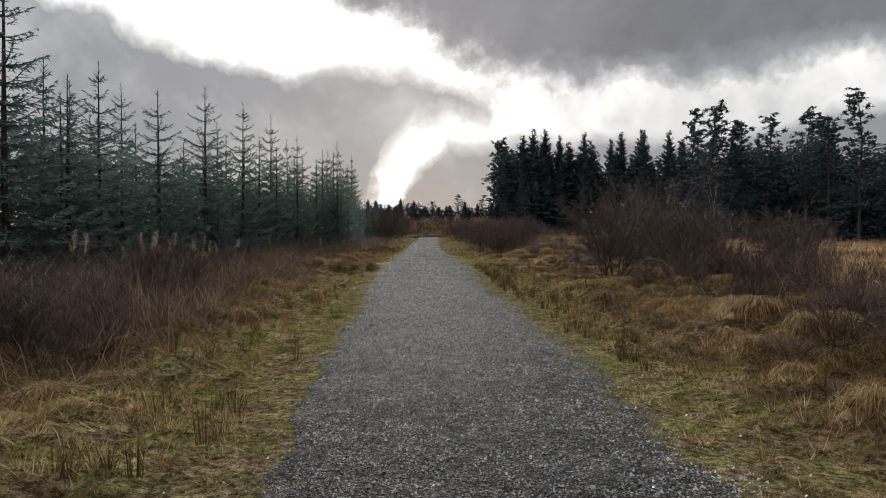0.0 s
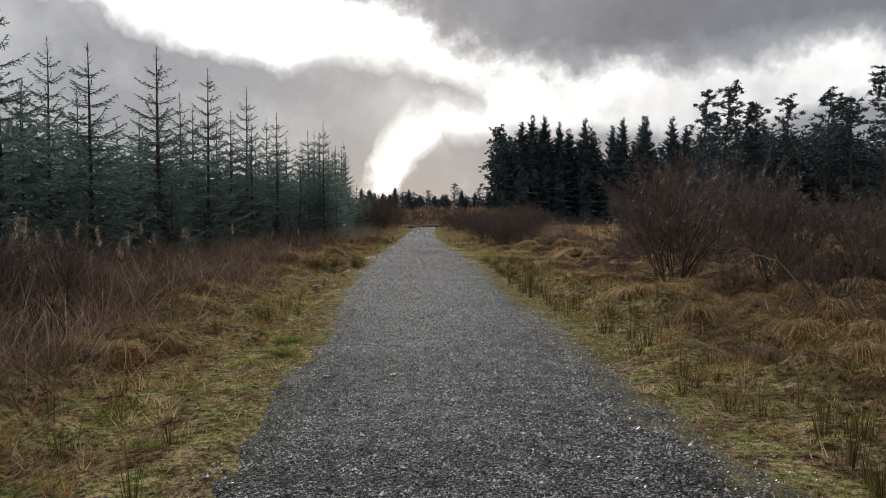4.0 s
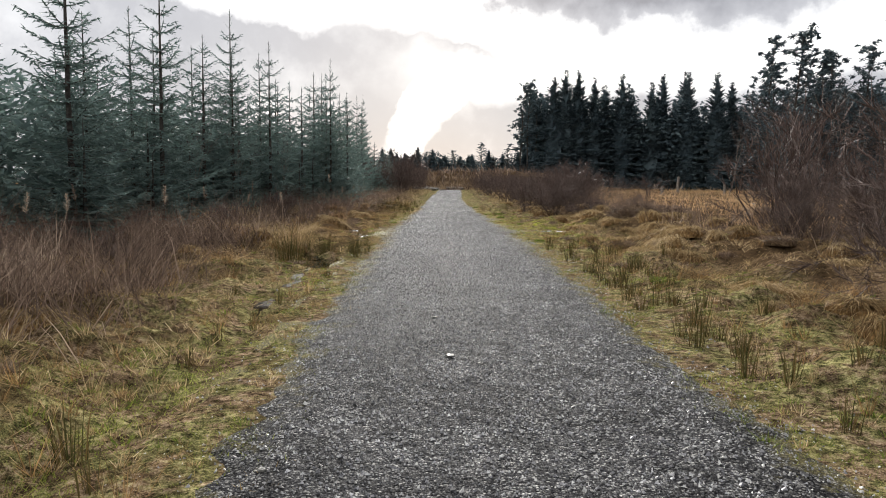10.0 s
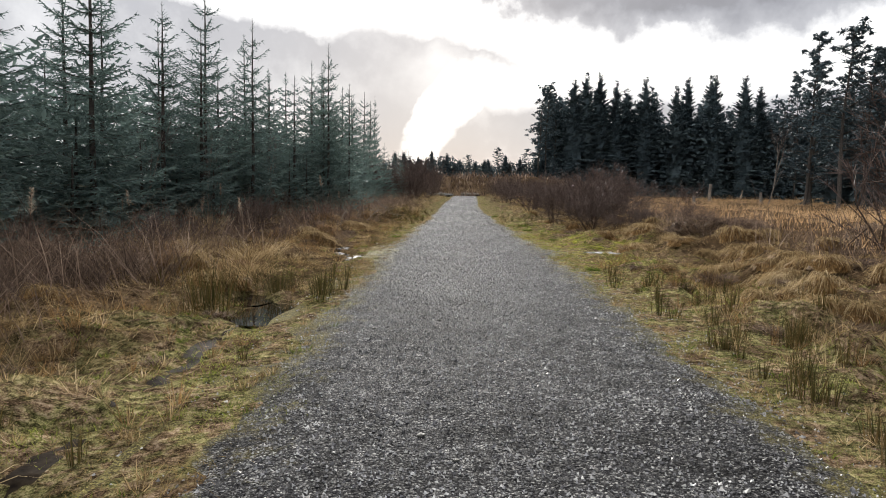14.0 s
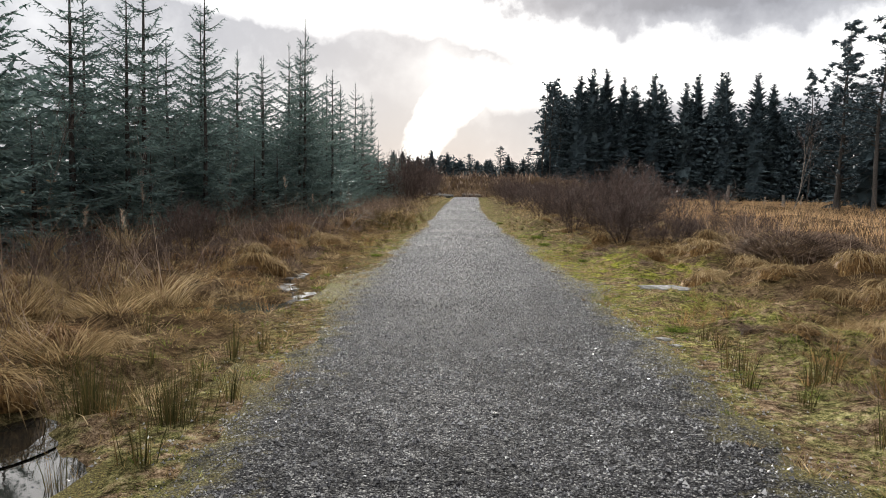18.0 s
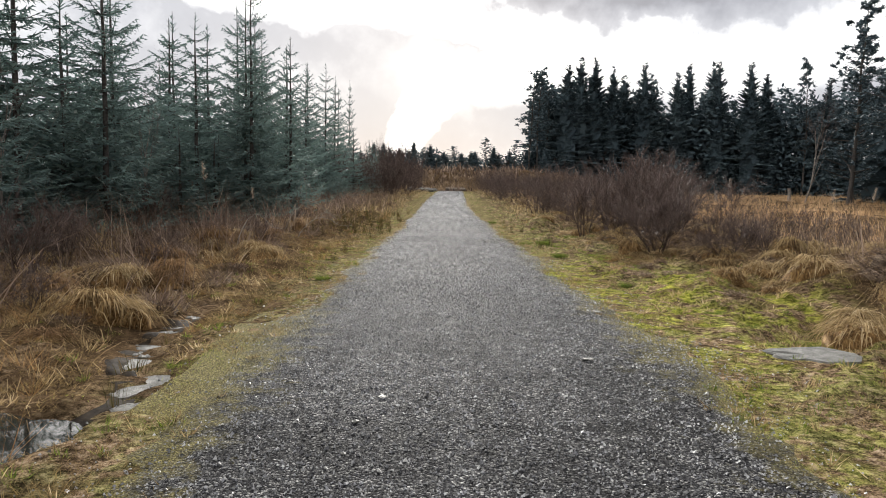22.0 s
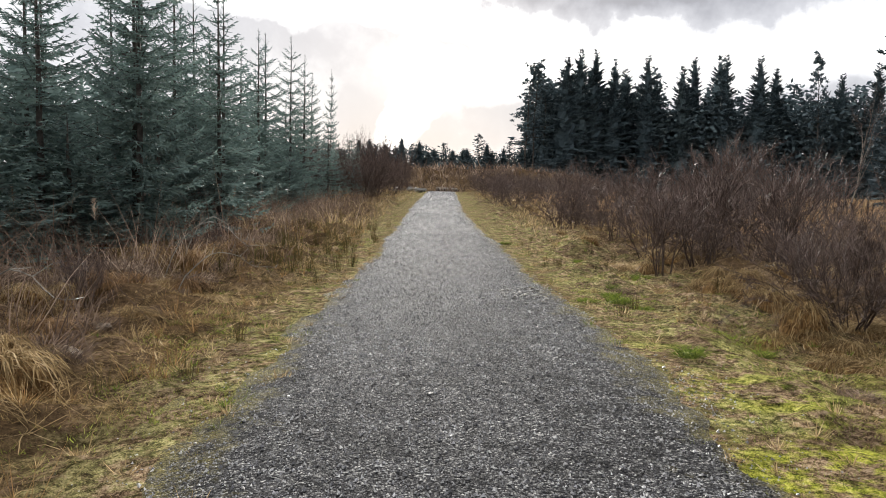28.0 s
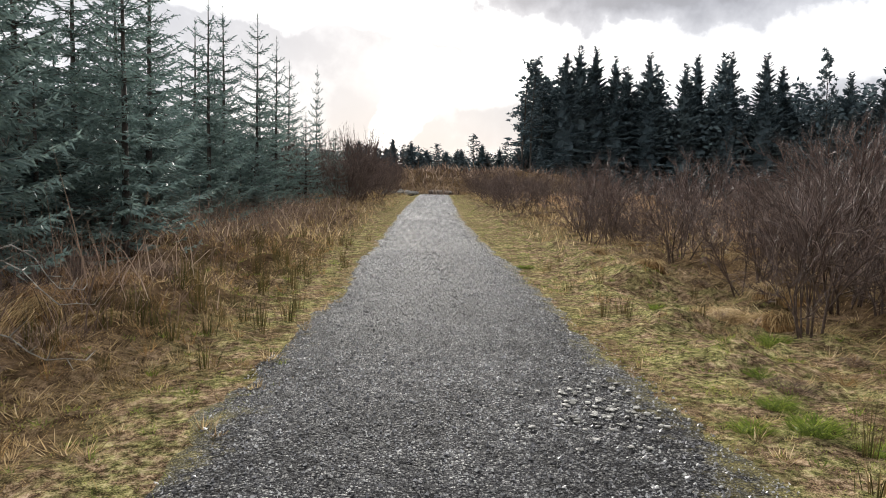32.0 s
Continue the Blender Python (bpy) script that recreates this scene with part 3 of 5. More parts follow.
def verge(x, y):
    d = outside(x, y)
    return step(-0.55, 0.25, d) ** 1.3 * step(5, 2.2, d) * dry(x, y) * (0.3 + 0.7 * step(0.25, 0.6, rolling(x, y, 0.8, 31)))


def thatch(x, y):
    d = outside(x, y)
    lo = np.where(x < 0, 0.75 - 0.4 * step(27, 31, y), np.where((y > 30) & (y < 48), 1.6, 1.1))
    return step(lo, lo + 1.0, d) * step(11, 7, d) * step(9.5, 7, x) * dry(x, y) * step(0.22, 0.5, rolling(x, y, 1.3, 32) + 0.25 * rolling(x, y, 0.4, 33))


def scrub(x, y):
    d = outside(x, y)
    lo = np.where(x < 0, 1.9 - 0.6 * step(38, 50, y), 3.6)
    return step(11, 8, x) * np.where(x < 0, 1.0, 0.45) * step(lo, lo + 1.8, d + 1.6 * rolling(x, y, 3.0, 34) - 0.8) * step(0.2, 0.55, rolling(x, y, 1.7, 35))


def wood(name, n, xr, yr, zr, size, material, label, seed, girth=0.2, slant=0.0):
    """The unseen depth of a wood: countless boughs behind its first trees."""
    r = np.random.default_rng(seed)
    x, y = r.uniform(*xr, n), r.uniform(*yr, n)
    x = x + slant * (y - yr[0])
    top = zr[0] + (zr[1] - zr[0]) * (0.55 + 0.6 * rolling(x, y, 3.5, 50))
    z = zr[0] + (top - zr[0]) * r.random(n) ** 0.8
    a = np.stack([x, y, z], -1)
    d = r.normal(0, 1, (n, 3)) * (1, 1, 0.5)
    b = a + d / np.linalg.norm(d, axis=1, keepdims=True) * r.uniform(0.6, 1.2, (n, 1)) * size
    return tagged(new(name, raw_mesh(name, *sprays(a, b, np.full(n, size * girth), r), M[material])), label, "wood", kind="stuff")


def meadow(x, y):
    return step(5.5, 8.5, x - 2 * rolling(x, y, 4, 36)) * step(0.15, 0.5, rolling(x, y, 2.5, 37))


def greenness(x, y):
    """Where moss and live grass win over bleached grass, in patches."""
    d = outside(x, y)
    return step(0.42, 0.60, 0.55 * rolling(x, y, 1.1, 71) + 0.45 * rolling(x, y, 0.33, 72) + 0.06 + np.where(x > 0, 0.13 + 0.05 * step(33, 28, y) - 0.08 * step(42, 45, y), 0.11 * step(26, 20, y) - 0.07 * step(26, 30, y) - 0.08 * step(0.5, 1.2, d) * step(26, 30, y)) - 0.16 * step(0.8, 2.4, d))


field("short_grass", 900000, (-4.4, 5.2), (2.5, 52), lambda x, y: verge(x, y) * greenness(x, y), (0.010, 0.036), (0.003, 0.007), (0.1, 0.9), (0, 0.6), 1, "moss", "short yellow-green moss and grass on the verge", near=0.2, comb=False)
field("short_bleached_grass", 900000, (-4.4, 5.2), (2.5, 52), lambda x, y: verge(x, y) * (1 - greenness(x, y)), (0.014, 0.06), (0.003, 0.007), (0.3, 1.4), (0, 0.8), 1, "gold", "short golden bleached grass on the verge", near=0.2, comb=False)
field("dead_grass", 190000, (-10, 9.5), (2, 60), thatch, (0.05, 0.19), (0.004, 0.010), (0.3, 1.2), (0.6, 2.6), 2, "straw", "flattened straw-coloured dead grass", near=0.5)
field("dead_stalks", 150000, (-13, 11), (2, 80), scrub, (0.45, 1.15), (0.006, 0.016), (0.0, 0.7), (0, 0.8), 2, "stalk", "upright brown dead bracken and heather stalks", "undergrowth", near=0.2)
field("reedy_stalks", 40000, (-9, -2.6), (7, 33), scrub, (0.3, 0.8), (0.005, 0.012), (0.1, 0.9), (0, 0.9), 2, "stalk", "dense thin grey-brown dead stems", "undergrowth")
field("meadow_grass", 120000, (7, 75), (8, 125), meadow, (0.35, 0.8), (0.008, 0.020), (0.0, 0.3), (0.1, 0.5), 1, "meadow", "pale orange-brown winter meadow grass", near=0.1)
field("far_verge_grass", 40000, (-5, 8), (56, 126), verge, (0.02, 0.08), (0.007, 0.015), (0.1, 0.6), (0, 0.5), 1, "green", "short yellow-green grass on the far verge")
field("far_dead_grass", 34000, (-9, 14), (58, 128), thatch, (0.2, 0.5), (0.01, 0.024), (0.1, 0.5), (0.2, 0.9), 2, "straw", "dead straw-coloured grass along the far verge")
field("bank_brush", 9000, (-20, 26), (124, 150), lambda x, y: step(0.3, 0.6, rolling(x, y, 2.2, 39)), (0.4, 1.3), (0.05, 0.14), (0.1, 0.6), (0, 0.4), 2, "stalk", "grey-brown brash and heather on the bank", "undergrowth")


def tufted(name, n, per, xr, yr, keep, h, material, label, splay=0.8, width=(0.005, 0.011)):
    """Small separate tufts that stud the moss."""
    cx, cy = rng.uniform(*xr, n), yr[0] + (yr[1] - yr[0]) * rng.random(n) ** 1.3
    ok = rng.random(n) < keep(cx, cy)
    cx, cy = np.repeat(cx[ok], per), np.repeat(cy[ok], per)
    m = len(cx)
    big = np.repeat(rng.uniform(0.5, 1.3, m // per), per)
    way = rng.uniform(0, 6.28, m)
    d = np.abs(rng.normal(0, 0.045, m)) * big
    x, y = cx + np.cos(way) * d, cy + np.sin(way) * d
    hh = rng.uniform(*h, m) * big
    v, f = blades(x, y, np.maximum(level(x, y), path_level(x, y)) - 0.01, hh, rng.uniform(*width, m), hh * rng.uniform(0.05, splay, m), hh * rng.uniform(0, 0.6, m), 1, way)
    return tagged(new(name, raw_mesh(name, v, f, M[material])), label, "grass", kind="stuff")


tufted("verge_tufts", 3600, 26, (-4, 6.5), (2, 58), verge, (0.04, 0.11), "straw", "small straw-coloured tufts in the moss")
def wisps(x, y):
    d = outside(x, y)
    return step(0.25, 0.8, d) * step(5, 2.5, d) * dry(x, y) * (0.25 + 0.75 * step(0.35, 0.6, rolling(x, y, 0.9, 81))) * np.where(x > 0, 1 - 0.85 * step(32, 36, y), 1.0)


tufted("brown_wisps", 3000, 24, (-6, 7), (2, 60), wisps, (0.12, 0.34), "wisp", "thin upright wisps of russet dead grass", 0.5, (0.003, 0.007))
tufted("pale_wisps", 2200, 24, (-6, 7), (2, 60), wisps, (0.10, 0.28), "straw", "thin upright wisps of bleached grass", 0.5, (0.003, 0.007))
tufted("green_verge_tufts", 2600, 22, (-4, 6.5), (2, 58), verge, (0.03, 0.08), "green", "small green tufts in the moss")


# ---- trees ----
def spruce(seed, tall, wide, whorl, twig_gap, girth=1.0, needle="needle"):
    """Meshes of a young spruce: trunk with a long bare leader, whorls of boughs, needle-clad shoots."""
    r = np.random.default_rng(seed)
    k = max(8, int(tall / 0.8))
    hs = np.linspace(0, 1, k + 1)
    axis = np.column_stack([np.cumsum(r.normal(0, 0.010, (k + 1, 2)), 0) * tall / 8, hs * tall])
    trunk = raw_mesh("trunk", *rod(axis, tall * 0.0095 * (1 - hs) ** 0.9 + 0.007, 7), M["bark"], True)
    la, lb, lra, lrb, na, nb, nw = [], [], [], [], [], [], []
    z = 0.15
    while z < tall * 0.90:
        f = z / tall
        reach = wide * (1 - f) ** 0.80 * (0.95 if f > 0.12 else 0.8) + 0.05
        whorled = int(r.integers(5, 8)) if f < 0.7 else int(r.integers(4, 6))
        for j in range(whorled + (3 if f < 0.6 else 1)):
            inter = j >= whorled
            way = 2 * np.pi * (j + r.uniform(-0.3, 0.3)) / whorled
            length = reach * (r.uniform(0.65, 1.15) if not inter else r.uniform(0.35, 0.7))
            zz = z + (r.uniform(-0.05, 0.05) if not inter else r.uniform(0.1, 0.9) * whorl)
            rise = (0.10 + 0.62 * f) * length
            c0 = np.array([np.interp(zz, axis[:, 2], axis[:, 0]), np.interp(zz, axis[:, 2], axis[:, 1]), zz])
            dirv = np.array([math.cos(way), math.sin(way), 0])
            side = np.array([-math.sin(way), math.cos(way), 0])
            pts = [c0 + dirv * length * s + np.array([0, 0, rise * s ** 1.4 - 0.20 * length * (1 - f) ** 1.5 * math.sin(s * 2.7)]) for s in (0, 0.35, 0.7, 1.0)]
            base = (0.009 + 0.008 * length) * (1 if not inter else 0.6)
            for s in range(0 if inter else 3 if girth == 1.0 else 2):
                la.append(pts[s]), lb.append(pts[s + 1]), lra.append(base * (1 - s / 3.2)), lrb.append(base * (1 - (s + 1) / 3.2))
            steps = max(3, int(length / twig_gap))
            for q in range(steps):
                s = (q + 0.6) / steps
                u = min(2, int(s * 3))
                p = pts[u] + (pts[u + 1] - pts[u]) * (s * 3 - u)
                t_len = (0.11 + 0.34 * length * (1 - s) * min(1.0, 0.4 + 2 * s)) * r.uniform(0.7, 1.25)
                for sg in (-1, 1):
                    tip = p + (dirv * r.uniform(0.45, 0.8) + side * sg * r.uniform(0.5, 0.85)) * t_len + np.array([0, 0, r.uniform(-0.28, 0.12) * t_len])
                    na.append(p), nb.append(tip), nw.append(0.019)
                    m = int(t_len / 0.13)
                    for e in range(m):
                        mid = p + (tip - p) * (e + 0.7) / (m + 0.4)
                        na.append(mid), nb.append(mid + (dirv * 0.7 + side * sg * r.uniform(-0.5, 0.5)) * t_len * 0.42 + np.array([0, 0, r.uniform(-0.5, 0.05) * t_len * 0.45])), nw.append(0.020)
                if r.random() < 0.7:
                    na.append(p), nb.append(p + dirv * 0.08 + np.array([0, 0, r.choice([-1, 0.7]) * 0.15])), nw.append(0.022)
            for s in range(3):
                na.append(pts[s] + (pts[s + 1] - pts[s]) * 0.2), nb.append(pts[s + 1] + dirv * 0.07), nw.append(0.026)
        z += whorl * (0.8 + 0.45 * f) * r.uniform(0.85, 1.15)
    # short shoots up the bare leader
    for q in range(14):
        zz = tall * r.uniform(0.90, 0.985)
        way = r.uniform(0, 6.28)
        ln = 0.05 + 1.5 * (tall - zz) * 0.16
        c0 = np.array([axis[-1, 0], axis[-1, 1], zz])
        na.append(c0), nb.append(c0 + np.array([math.cos(way), math.sin(way), 1.1]) * ln), nw.append(0.014)
    limbs = raw_mesh("branchwork", *tubes(la, lb, lra, lrb, 3), M["bark"])
    na = np.array(na)
    wide_low = np.interp(na[:, 2] / tall, [0, 0.5, 1], [1.35, 1.1, 0.85])
    return trunk, limbs, raw_mesh("crown", *shoots(na, nb, np.array(nw) * girth * wide_low, r), M[needle])


def sprays(a, b, w, r):
    """Boughs as pointed slips. Returns verts, triangles."""
    d = b - a
    n = len(a)
    u = np.cross(d, r.normal(0, 1, (n, 3)))
    u *= w[:, None] / np.maximum(np.linalg.norm(u, axis=1, keepdims=True), 1e-6)
    m = a + d * 0.45
    verts = np.stack([a, m - u, b, m + u], 1).reshape(-1, 3)
    return verts, (np.arange(n)[:, None, None] * 4 + np.array([(0, 1, 2), (0, 2, 3)])[None]).reshape(-1, 3)


def plant(name, meshes, label, category, group):
    """A thing of several parts round an Empty at its foot; meshes: (part name, mesh)."""
    root = tagged(new(name), label, category, group)
    for nm, me in meshes:
        ob = part(nm, me, root)
        if nm in ("branchwork", "crown", "spray"):
            tagged(ob, kind="stuff")
    return root


def standing(root, x, y, scale, turn, sink=0.05, tilt=0.0):
    z = float(level(np.array([x]), np.array([y]))[0]) - sink
    m = pose(x, y, z, tilt, 0, turn)
    ob = copy_thing(root, m)
    ob.scale = (scale[0], scale[0], scale[1]) if isinstance(scale, tuple) else (scale,) * 3
    return ob


def retire(root):
    """Removes a pattern once its copies stand."""
    for o in (*root.children_recursive, root):
        bpy.data.objects.remove(o)


# young spruces along the left: x, y, height, girth
SPRUCES = [(-10, 17.9, 8.6, 1.15), (-11, 22.6, 5.9, 1.0), (-10, 23.0, 6.9, 0.9), (-11.5, 28.4, 7.2, 0.8), (-9.5, 26.7, 6.8, 1.0), (-9.1, 31.4, 8.0, 1.05),
           (-8.7, 36.2, 8.2, 1.0), (-10.6, 38.5, 7.3, 0.9), (-9.3, 45.9, 8.9, 1.0), (-7.8, 46.9, 7.8, 0.9), (-9.0, 41.2, 7.0, 1.0), (-8.3, 42.5, 6.6, 0.9),
           (-5.9, 52.9, 8.0, 0.85), (-6.3, 53.6, 7.4, 0.8), (-9.0, 50.0, 7.9, 0.9), (-7.2, 51.6, 6.3, 0.9), (-7.6, 57.4, 7.9, 1.0), (-7.4, 59.4, 8.2, 0.9),
           (-5.6, 57.5, 7.0, 0.9), (-6.6, 61.5, 7.2, 0.95), (-8.0, 63.0, 7.7, 1.0), (-6.7, 67.1, 7.4, 0.9), (-7.4, 71.5, 8.1, 1.0), (-7.0, 75.2, 8.7, 0.95),
           (-7.0, 79.5, 8.4, 0.9), (-8.0, 89.0, 8.6, 0.9), (-12.0, 130.0, 14.5, 0.8), (-9.2, 54.8, 7.0, 1.0), (-10.0, 34.0, 6.2, 1.0), (-9.6, 20.2, 5.8, 1.0),
           (-6.2, 84.0, 5.2, 0.8), (-5.6, 93.0, 4.8, 0.75), (-6.4, 98.5, 5.2, 0.8), (-5.4, 104.0, 4.6, 0.75), (-6.5, 112.0, 5.0, 0.8)]
patterns = [plant("spruce_tree", zip(("trunk", "branchwork", "crown"), spruce(40 + i, 8.0, 2.0, 0.46, 0.105)), "young dark green spruce with a bare leader", "tree", "spruces along the track") for i in range(4)]
tr = random.Random(3)
for i, (x, y, h, g) in enumerate(SPRUCES):
    standing(patterns[i % 4], x, y, (g * (1.02 + 0.1 * h / 8), h / 8), tr.uniform(0, 360))
# the rows behind them
lean_p = [plant("spruce_tree", zip(("trunk", "branchwork", "crown"), spruce(60 + i, 8.0, 2.2, 0.52, 0.22, 2.0)), "young dark green spruce in the plantation", "tree", "spruces along the track") for i in range(2)]
for i in range(44):
    y = 9 + (i // 2) * 4.0 + tr.uniform(-0.8, 0.8)
    row = 11.6 if y < 48 else 9.6
    if y > 44 and i % 4 == 1:
        continue
    standing(lean_p[i % 2], -row - (2.6 if i % 2 else 0) - tr.uniform(-0.8, 1.6), y, (tr.uniform(0.95, 1.2), tr.uniform(0.68, 1.0)), tr.uniform(0, 360))
for i in range(22):
    y = 30 + i * 2.4 + tr.uniform(-0.8, 0.8)
    standing(lean_p[i % 2], (-8.8 if y < 48 else -6.9) + tr.uniform(-0.6, 0.6), y, (tr.uniform(0.75, 0.95), tr.uniform(0.28, 0.45)), tr.uniform(0, 360))
for p in patterns + lean_p:
    retire(p)


def clump(r, centre, size, n):
    """A tuft of needles of a pine: short shoots out from a centre."""
    d = r.normal(0, 1, (n, 3))
    d /= np.linalg.norm(d, axis=1, keepdims=True)
    a = centre + d * size * r.uniform(0.1, 0.6, (n, 1)) * (1, 1, 0.6)
    return a, a + d * size * r.uniform(0.4, 0.7, (n, 1)) * (1, 1, 0.7)


def lump(r, centre, size):
    """A dark rough core of packed needles. Returns verts, triangles."""
    v = np.array([(1, 0, 0), (0, 1, 0), (-1, 0, 0), (0, -1, 0), (0, 0, 1), (0, 0, -0.7)], float) * size * r.uniform(0.6, 1.2, (6, 1)) + centre
    return v, np.array([(0, 1, 4), (1, 2, 4), (2, 3, 4), (3, 0, 4), (1, 0, 5), (2, 1, 5), (3, 2, 5), (0, 3, 5)])


def pine(seed, tall, crown):
    """Meshes of a tall pine with a bare lower trunk and clumped crown."""
    r = np.random.default_rng(seed)
    k = 9
    hs = np.linspace(0, 1, k + 1)
    axis = np.column_stack([np.cumsum(r.normal(0, 0.12, (k + 1, 2)), 0), hs * tall * 0.97])
    trunk = raw_mesh("trunk", *rod(axis, tall * 0.010 * (1 - hs) + 0.03, 7), M["bark"], True)
    la, lb, ra, rb, na, nb, cores = [], [], [], [], [], [], []
    z = tall * crown
    while z < tall * 0.98:
        f = (z - tall * crown) / (tall * (1 - crown))
        way, length = r.uniform(0, 6.28), 0.5 + 2.3 * (1 - f) ** 0.6 * r.uniform(0.45, 1.1)
        c0 = np.array([np.interp(z, axis[:, 2], axis[:, 0]), np.interp(z, axis[:, 2], axis[:, 1]), z])
        d = np.array([math.cos(way), math.sin(way), r.uniform(0.1, 0.6)])
        tip = c0 + d * length
        la.append(c0), lb.append(tip), ra.append(0.06 * (1.2 - f)), rb.append(0.015)
        for s in (0.3, 0.55, 0.8, 1.0):
            if r.random() < 0.88:
                p = c0 + d * length * s + r.normal(0, 0.22, 3)
                size = r.uniform(0.35, 0.65)
                a, b = clump(r, p, size, 16)
                na.append(a), nb.append(b)
                cores.append(lump(r, p, size * 0.42))
        z += tall * (1 - crown) / 52 * r.uniform(0.6, 1.4)
    a, b = clump(r, axis[-1], 0.5, 18)
    na.append(a), nb.append(b)
    na, nb = np.concatenate(na), np.concatenate(nb)
    limbs = raw_mesh("branchwork", *tubes(la, lb, ra, rb, 3), M["bark"])
    return trunk, limbs, raw_mesh("crown", *join([shoots(na, nb, np.full(len(na), 0.075), r)] + cores), M["far_needle"])


def full_spruce(seed, tall, wide, coarse=1.0):
    """Meshes of a tall close-grown spruce: trunk, then a dense cone of boughs and shoots."""
    r = np.random.default_rng(seed)
    hs = np.linspace(0, 1, 7)
    axis = np.column_stack([np.cumsum(r.normal(0, 0.05, (7, 2)), 0), hs * tall])
    trunk = raw_mesh("trunk", *rod(axis, tall * 0.012 * (1 - hs) + 0.02, 6), M["bark"], True)
    na, nb, nw = [], [], []

    def reach_at(f):
        return wide * (1 - f) ** 0.80 * np.minimum(1.0, 0.8 + f) + 0.08

    z = 0.6
    while z < tall * 0.985:
        f = z / tall
        for j in range(int(r.integers(6, 9)) if f < 0.85 else 5):
            way, length = r.uniform(0, 6.28), reach_at(f) * r.uniform(0.6, 1.15)
            d = np.array([math.cos(way), math.sin(way), 0.0])
            s2 = np.array([-d[1], d[0], 0.0])
            foot = np.array([0, 0, z + r.uniform(-0.3, 0.3) * (1.2 - f)])
            lift = (-0.25 + 0.85 * f) * length
            for q in np.sort(r.uniform(0.25, 1.0, int((22 if f < 0.85 else 14) / coarse))):
                off = s2 * r.normal(0, 0.22) * length * (1.15 - q)
                a = foot + d * length * q * 0.85 + off + (0, 0, lift * q * q)
                ln = (0.30 + 0.16 * length) * r.uniform(0.7, 1.2)
                na.append(a), nb.append(a + (d * 0.8 + off * 0.6 / max(0.3, length) + s2 * r.normal(0, 0.35) + (0, 0, -0.2 + 0.8 * f)) * ln), nw.append((0.06 + 0.026 * length) * (0.4 + 0.6 * coarse))
        z += tall * 0.030 * (0.6 + 0.4 * coarse) * r.uniform(0.85, 1.15) * (1.0 - 0.4 * f)
    na.append(axis[-1] - (0, 0, tall * 0.05)), nb.append(axis[-1] + (0, 0, 0.25)), nw.append(0.06)
    # the packed heart of the crown
    sides, levels = 9, 16
    hz = np.linspace(0.02, 0.93, levels)
    ring = reach_at(hz)[:, None] * r.uniform(0.22, 0.48, (levels, sides))
    ang = (np.arange(sides)[None] + 0.5 * (np.arange(levels)[:, None] % 2)) * 2 * np.pi / sides
    heart = np.stack([np.cos(ang) * ring, np.sin(ang) * ring, np.repeat(hz[:, None] * tall, sides, 1) + r.uniform(-0.3, 0.3, (levels, sides))], -1).reshape(-1, 3)
    face = []
    for i in range(levels - 1):
        for j in range(sides):
            p, q = i * sides + j, i * sides + (j + 1) % sides
            face += [(p, q, q + sides), (p, q + sides, p + sides)]
    crown = join([shoots(na, nb, nw, r), (heart, np.array(face))])
    return [("trunk", trunk), ("crown", raw_mesh("crown", *crown, M["far_needle"]))]


# the tall dark wood on the right: the nearer stand, then the farther one
tall_spruce = [plant("spruce_tree", full_spruce(80 + i, 22.0, 5.0), "tall dark spruce at the edge of the wood", "tree", "trees of the wood") for i in range(3)]
back_spruce = [plant("spruce_tree", full_spruce(85 + i, 22.0, 5.4, 2.0), "dark spruce deeper in the wood", "tree", "trees of the wood") for i in range(2)]
tall_pine = [plant("pine_tree", zip(("trunk", "branchwork", "crown"), pine(90 + i, 16.0, c)), "tall pine with a clumped dark crown", "tree", "trees of the wood") for i, c in enumerate((0.22, 0.32, 0.15))]
FAR = [(15.9, 156, 17.6), (17.6, 157, 18.5), (19.4, 158, 16.5), (22.5, 156, 20.6), (25.2, 159, 23), (28, 160, 23.5), (31.2, 160, 22.6), (34, 163, 21.5), (36.8, 160, 23.4),
       (39.5, 164, 21), (43, 161, 22), (46.5, 165, 24), (50.4, 161, 23.9), (52.1, 168, 25), (55.8, 160, 23.6), (60, 163, 22), (66.1, 160, 24), (71, 162, 21.5), (76, 160, 23), (82, 163, 22), (88, 160, 22), (95, 163, 23)]
for i, (x, y, h) in enumerate(FAR):
    kind = tall_pine[i % 3] if i in (0, 1, 2, 16) else tall_spruce[i % 3]
    full = 16.0 if i in (0, 1, 2, 16) else 22.0
    standing(kind, x, y, (tr.uniform(0.95, 1.1) if full == 16.0 else tr.uniform(0.9, 1.2), h / full), tr.uniform(0, 360))
for i in range(24):
    standing(back_spruce[i % 2], 20 + i * 3.2 + tr.uniform(-0.8, 0.8), 163 + tr.uniform(0, 12), (tr.uniform(1.05, 1.35), tr.uniform(0.70, 0.92)), tr.uniform(0, 360))
NEAR = [(33.8, 83, 16.3), (33.0, 88, 16.4), (30.6, 86, 13.5), (36.5, 84, 14.0), (38.5, 86, 14.8), (41.2, 85, 15.3), (43.6, 80, 15.2), (45.7, 78, 14.5), (46.7, 75, 16.4), (50, 74, 15), (53, 70, 15.5),
        (57, 70, 14.5), (31.2, 90, 15.2), (29.5, 92, 12.5), (60, 66, 15), (47.5, 82, 14), (35, 90, 14.5)]
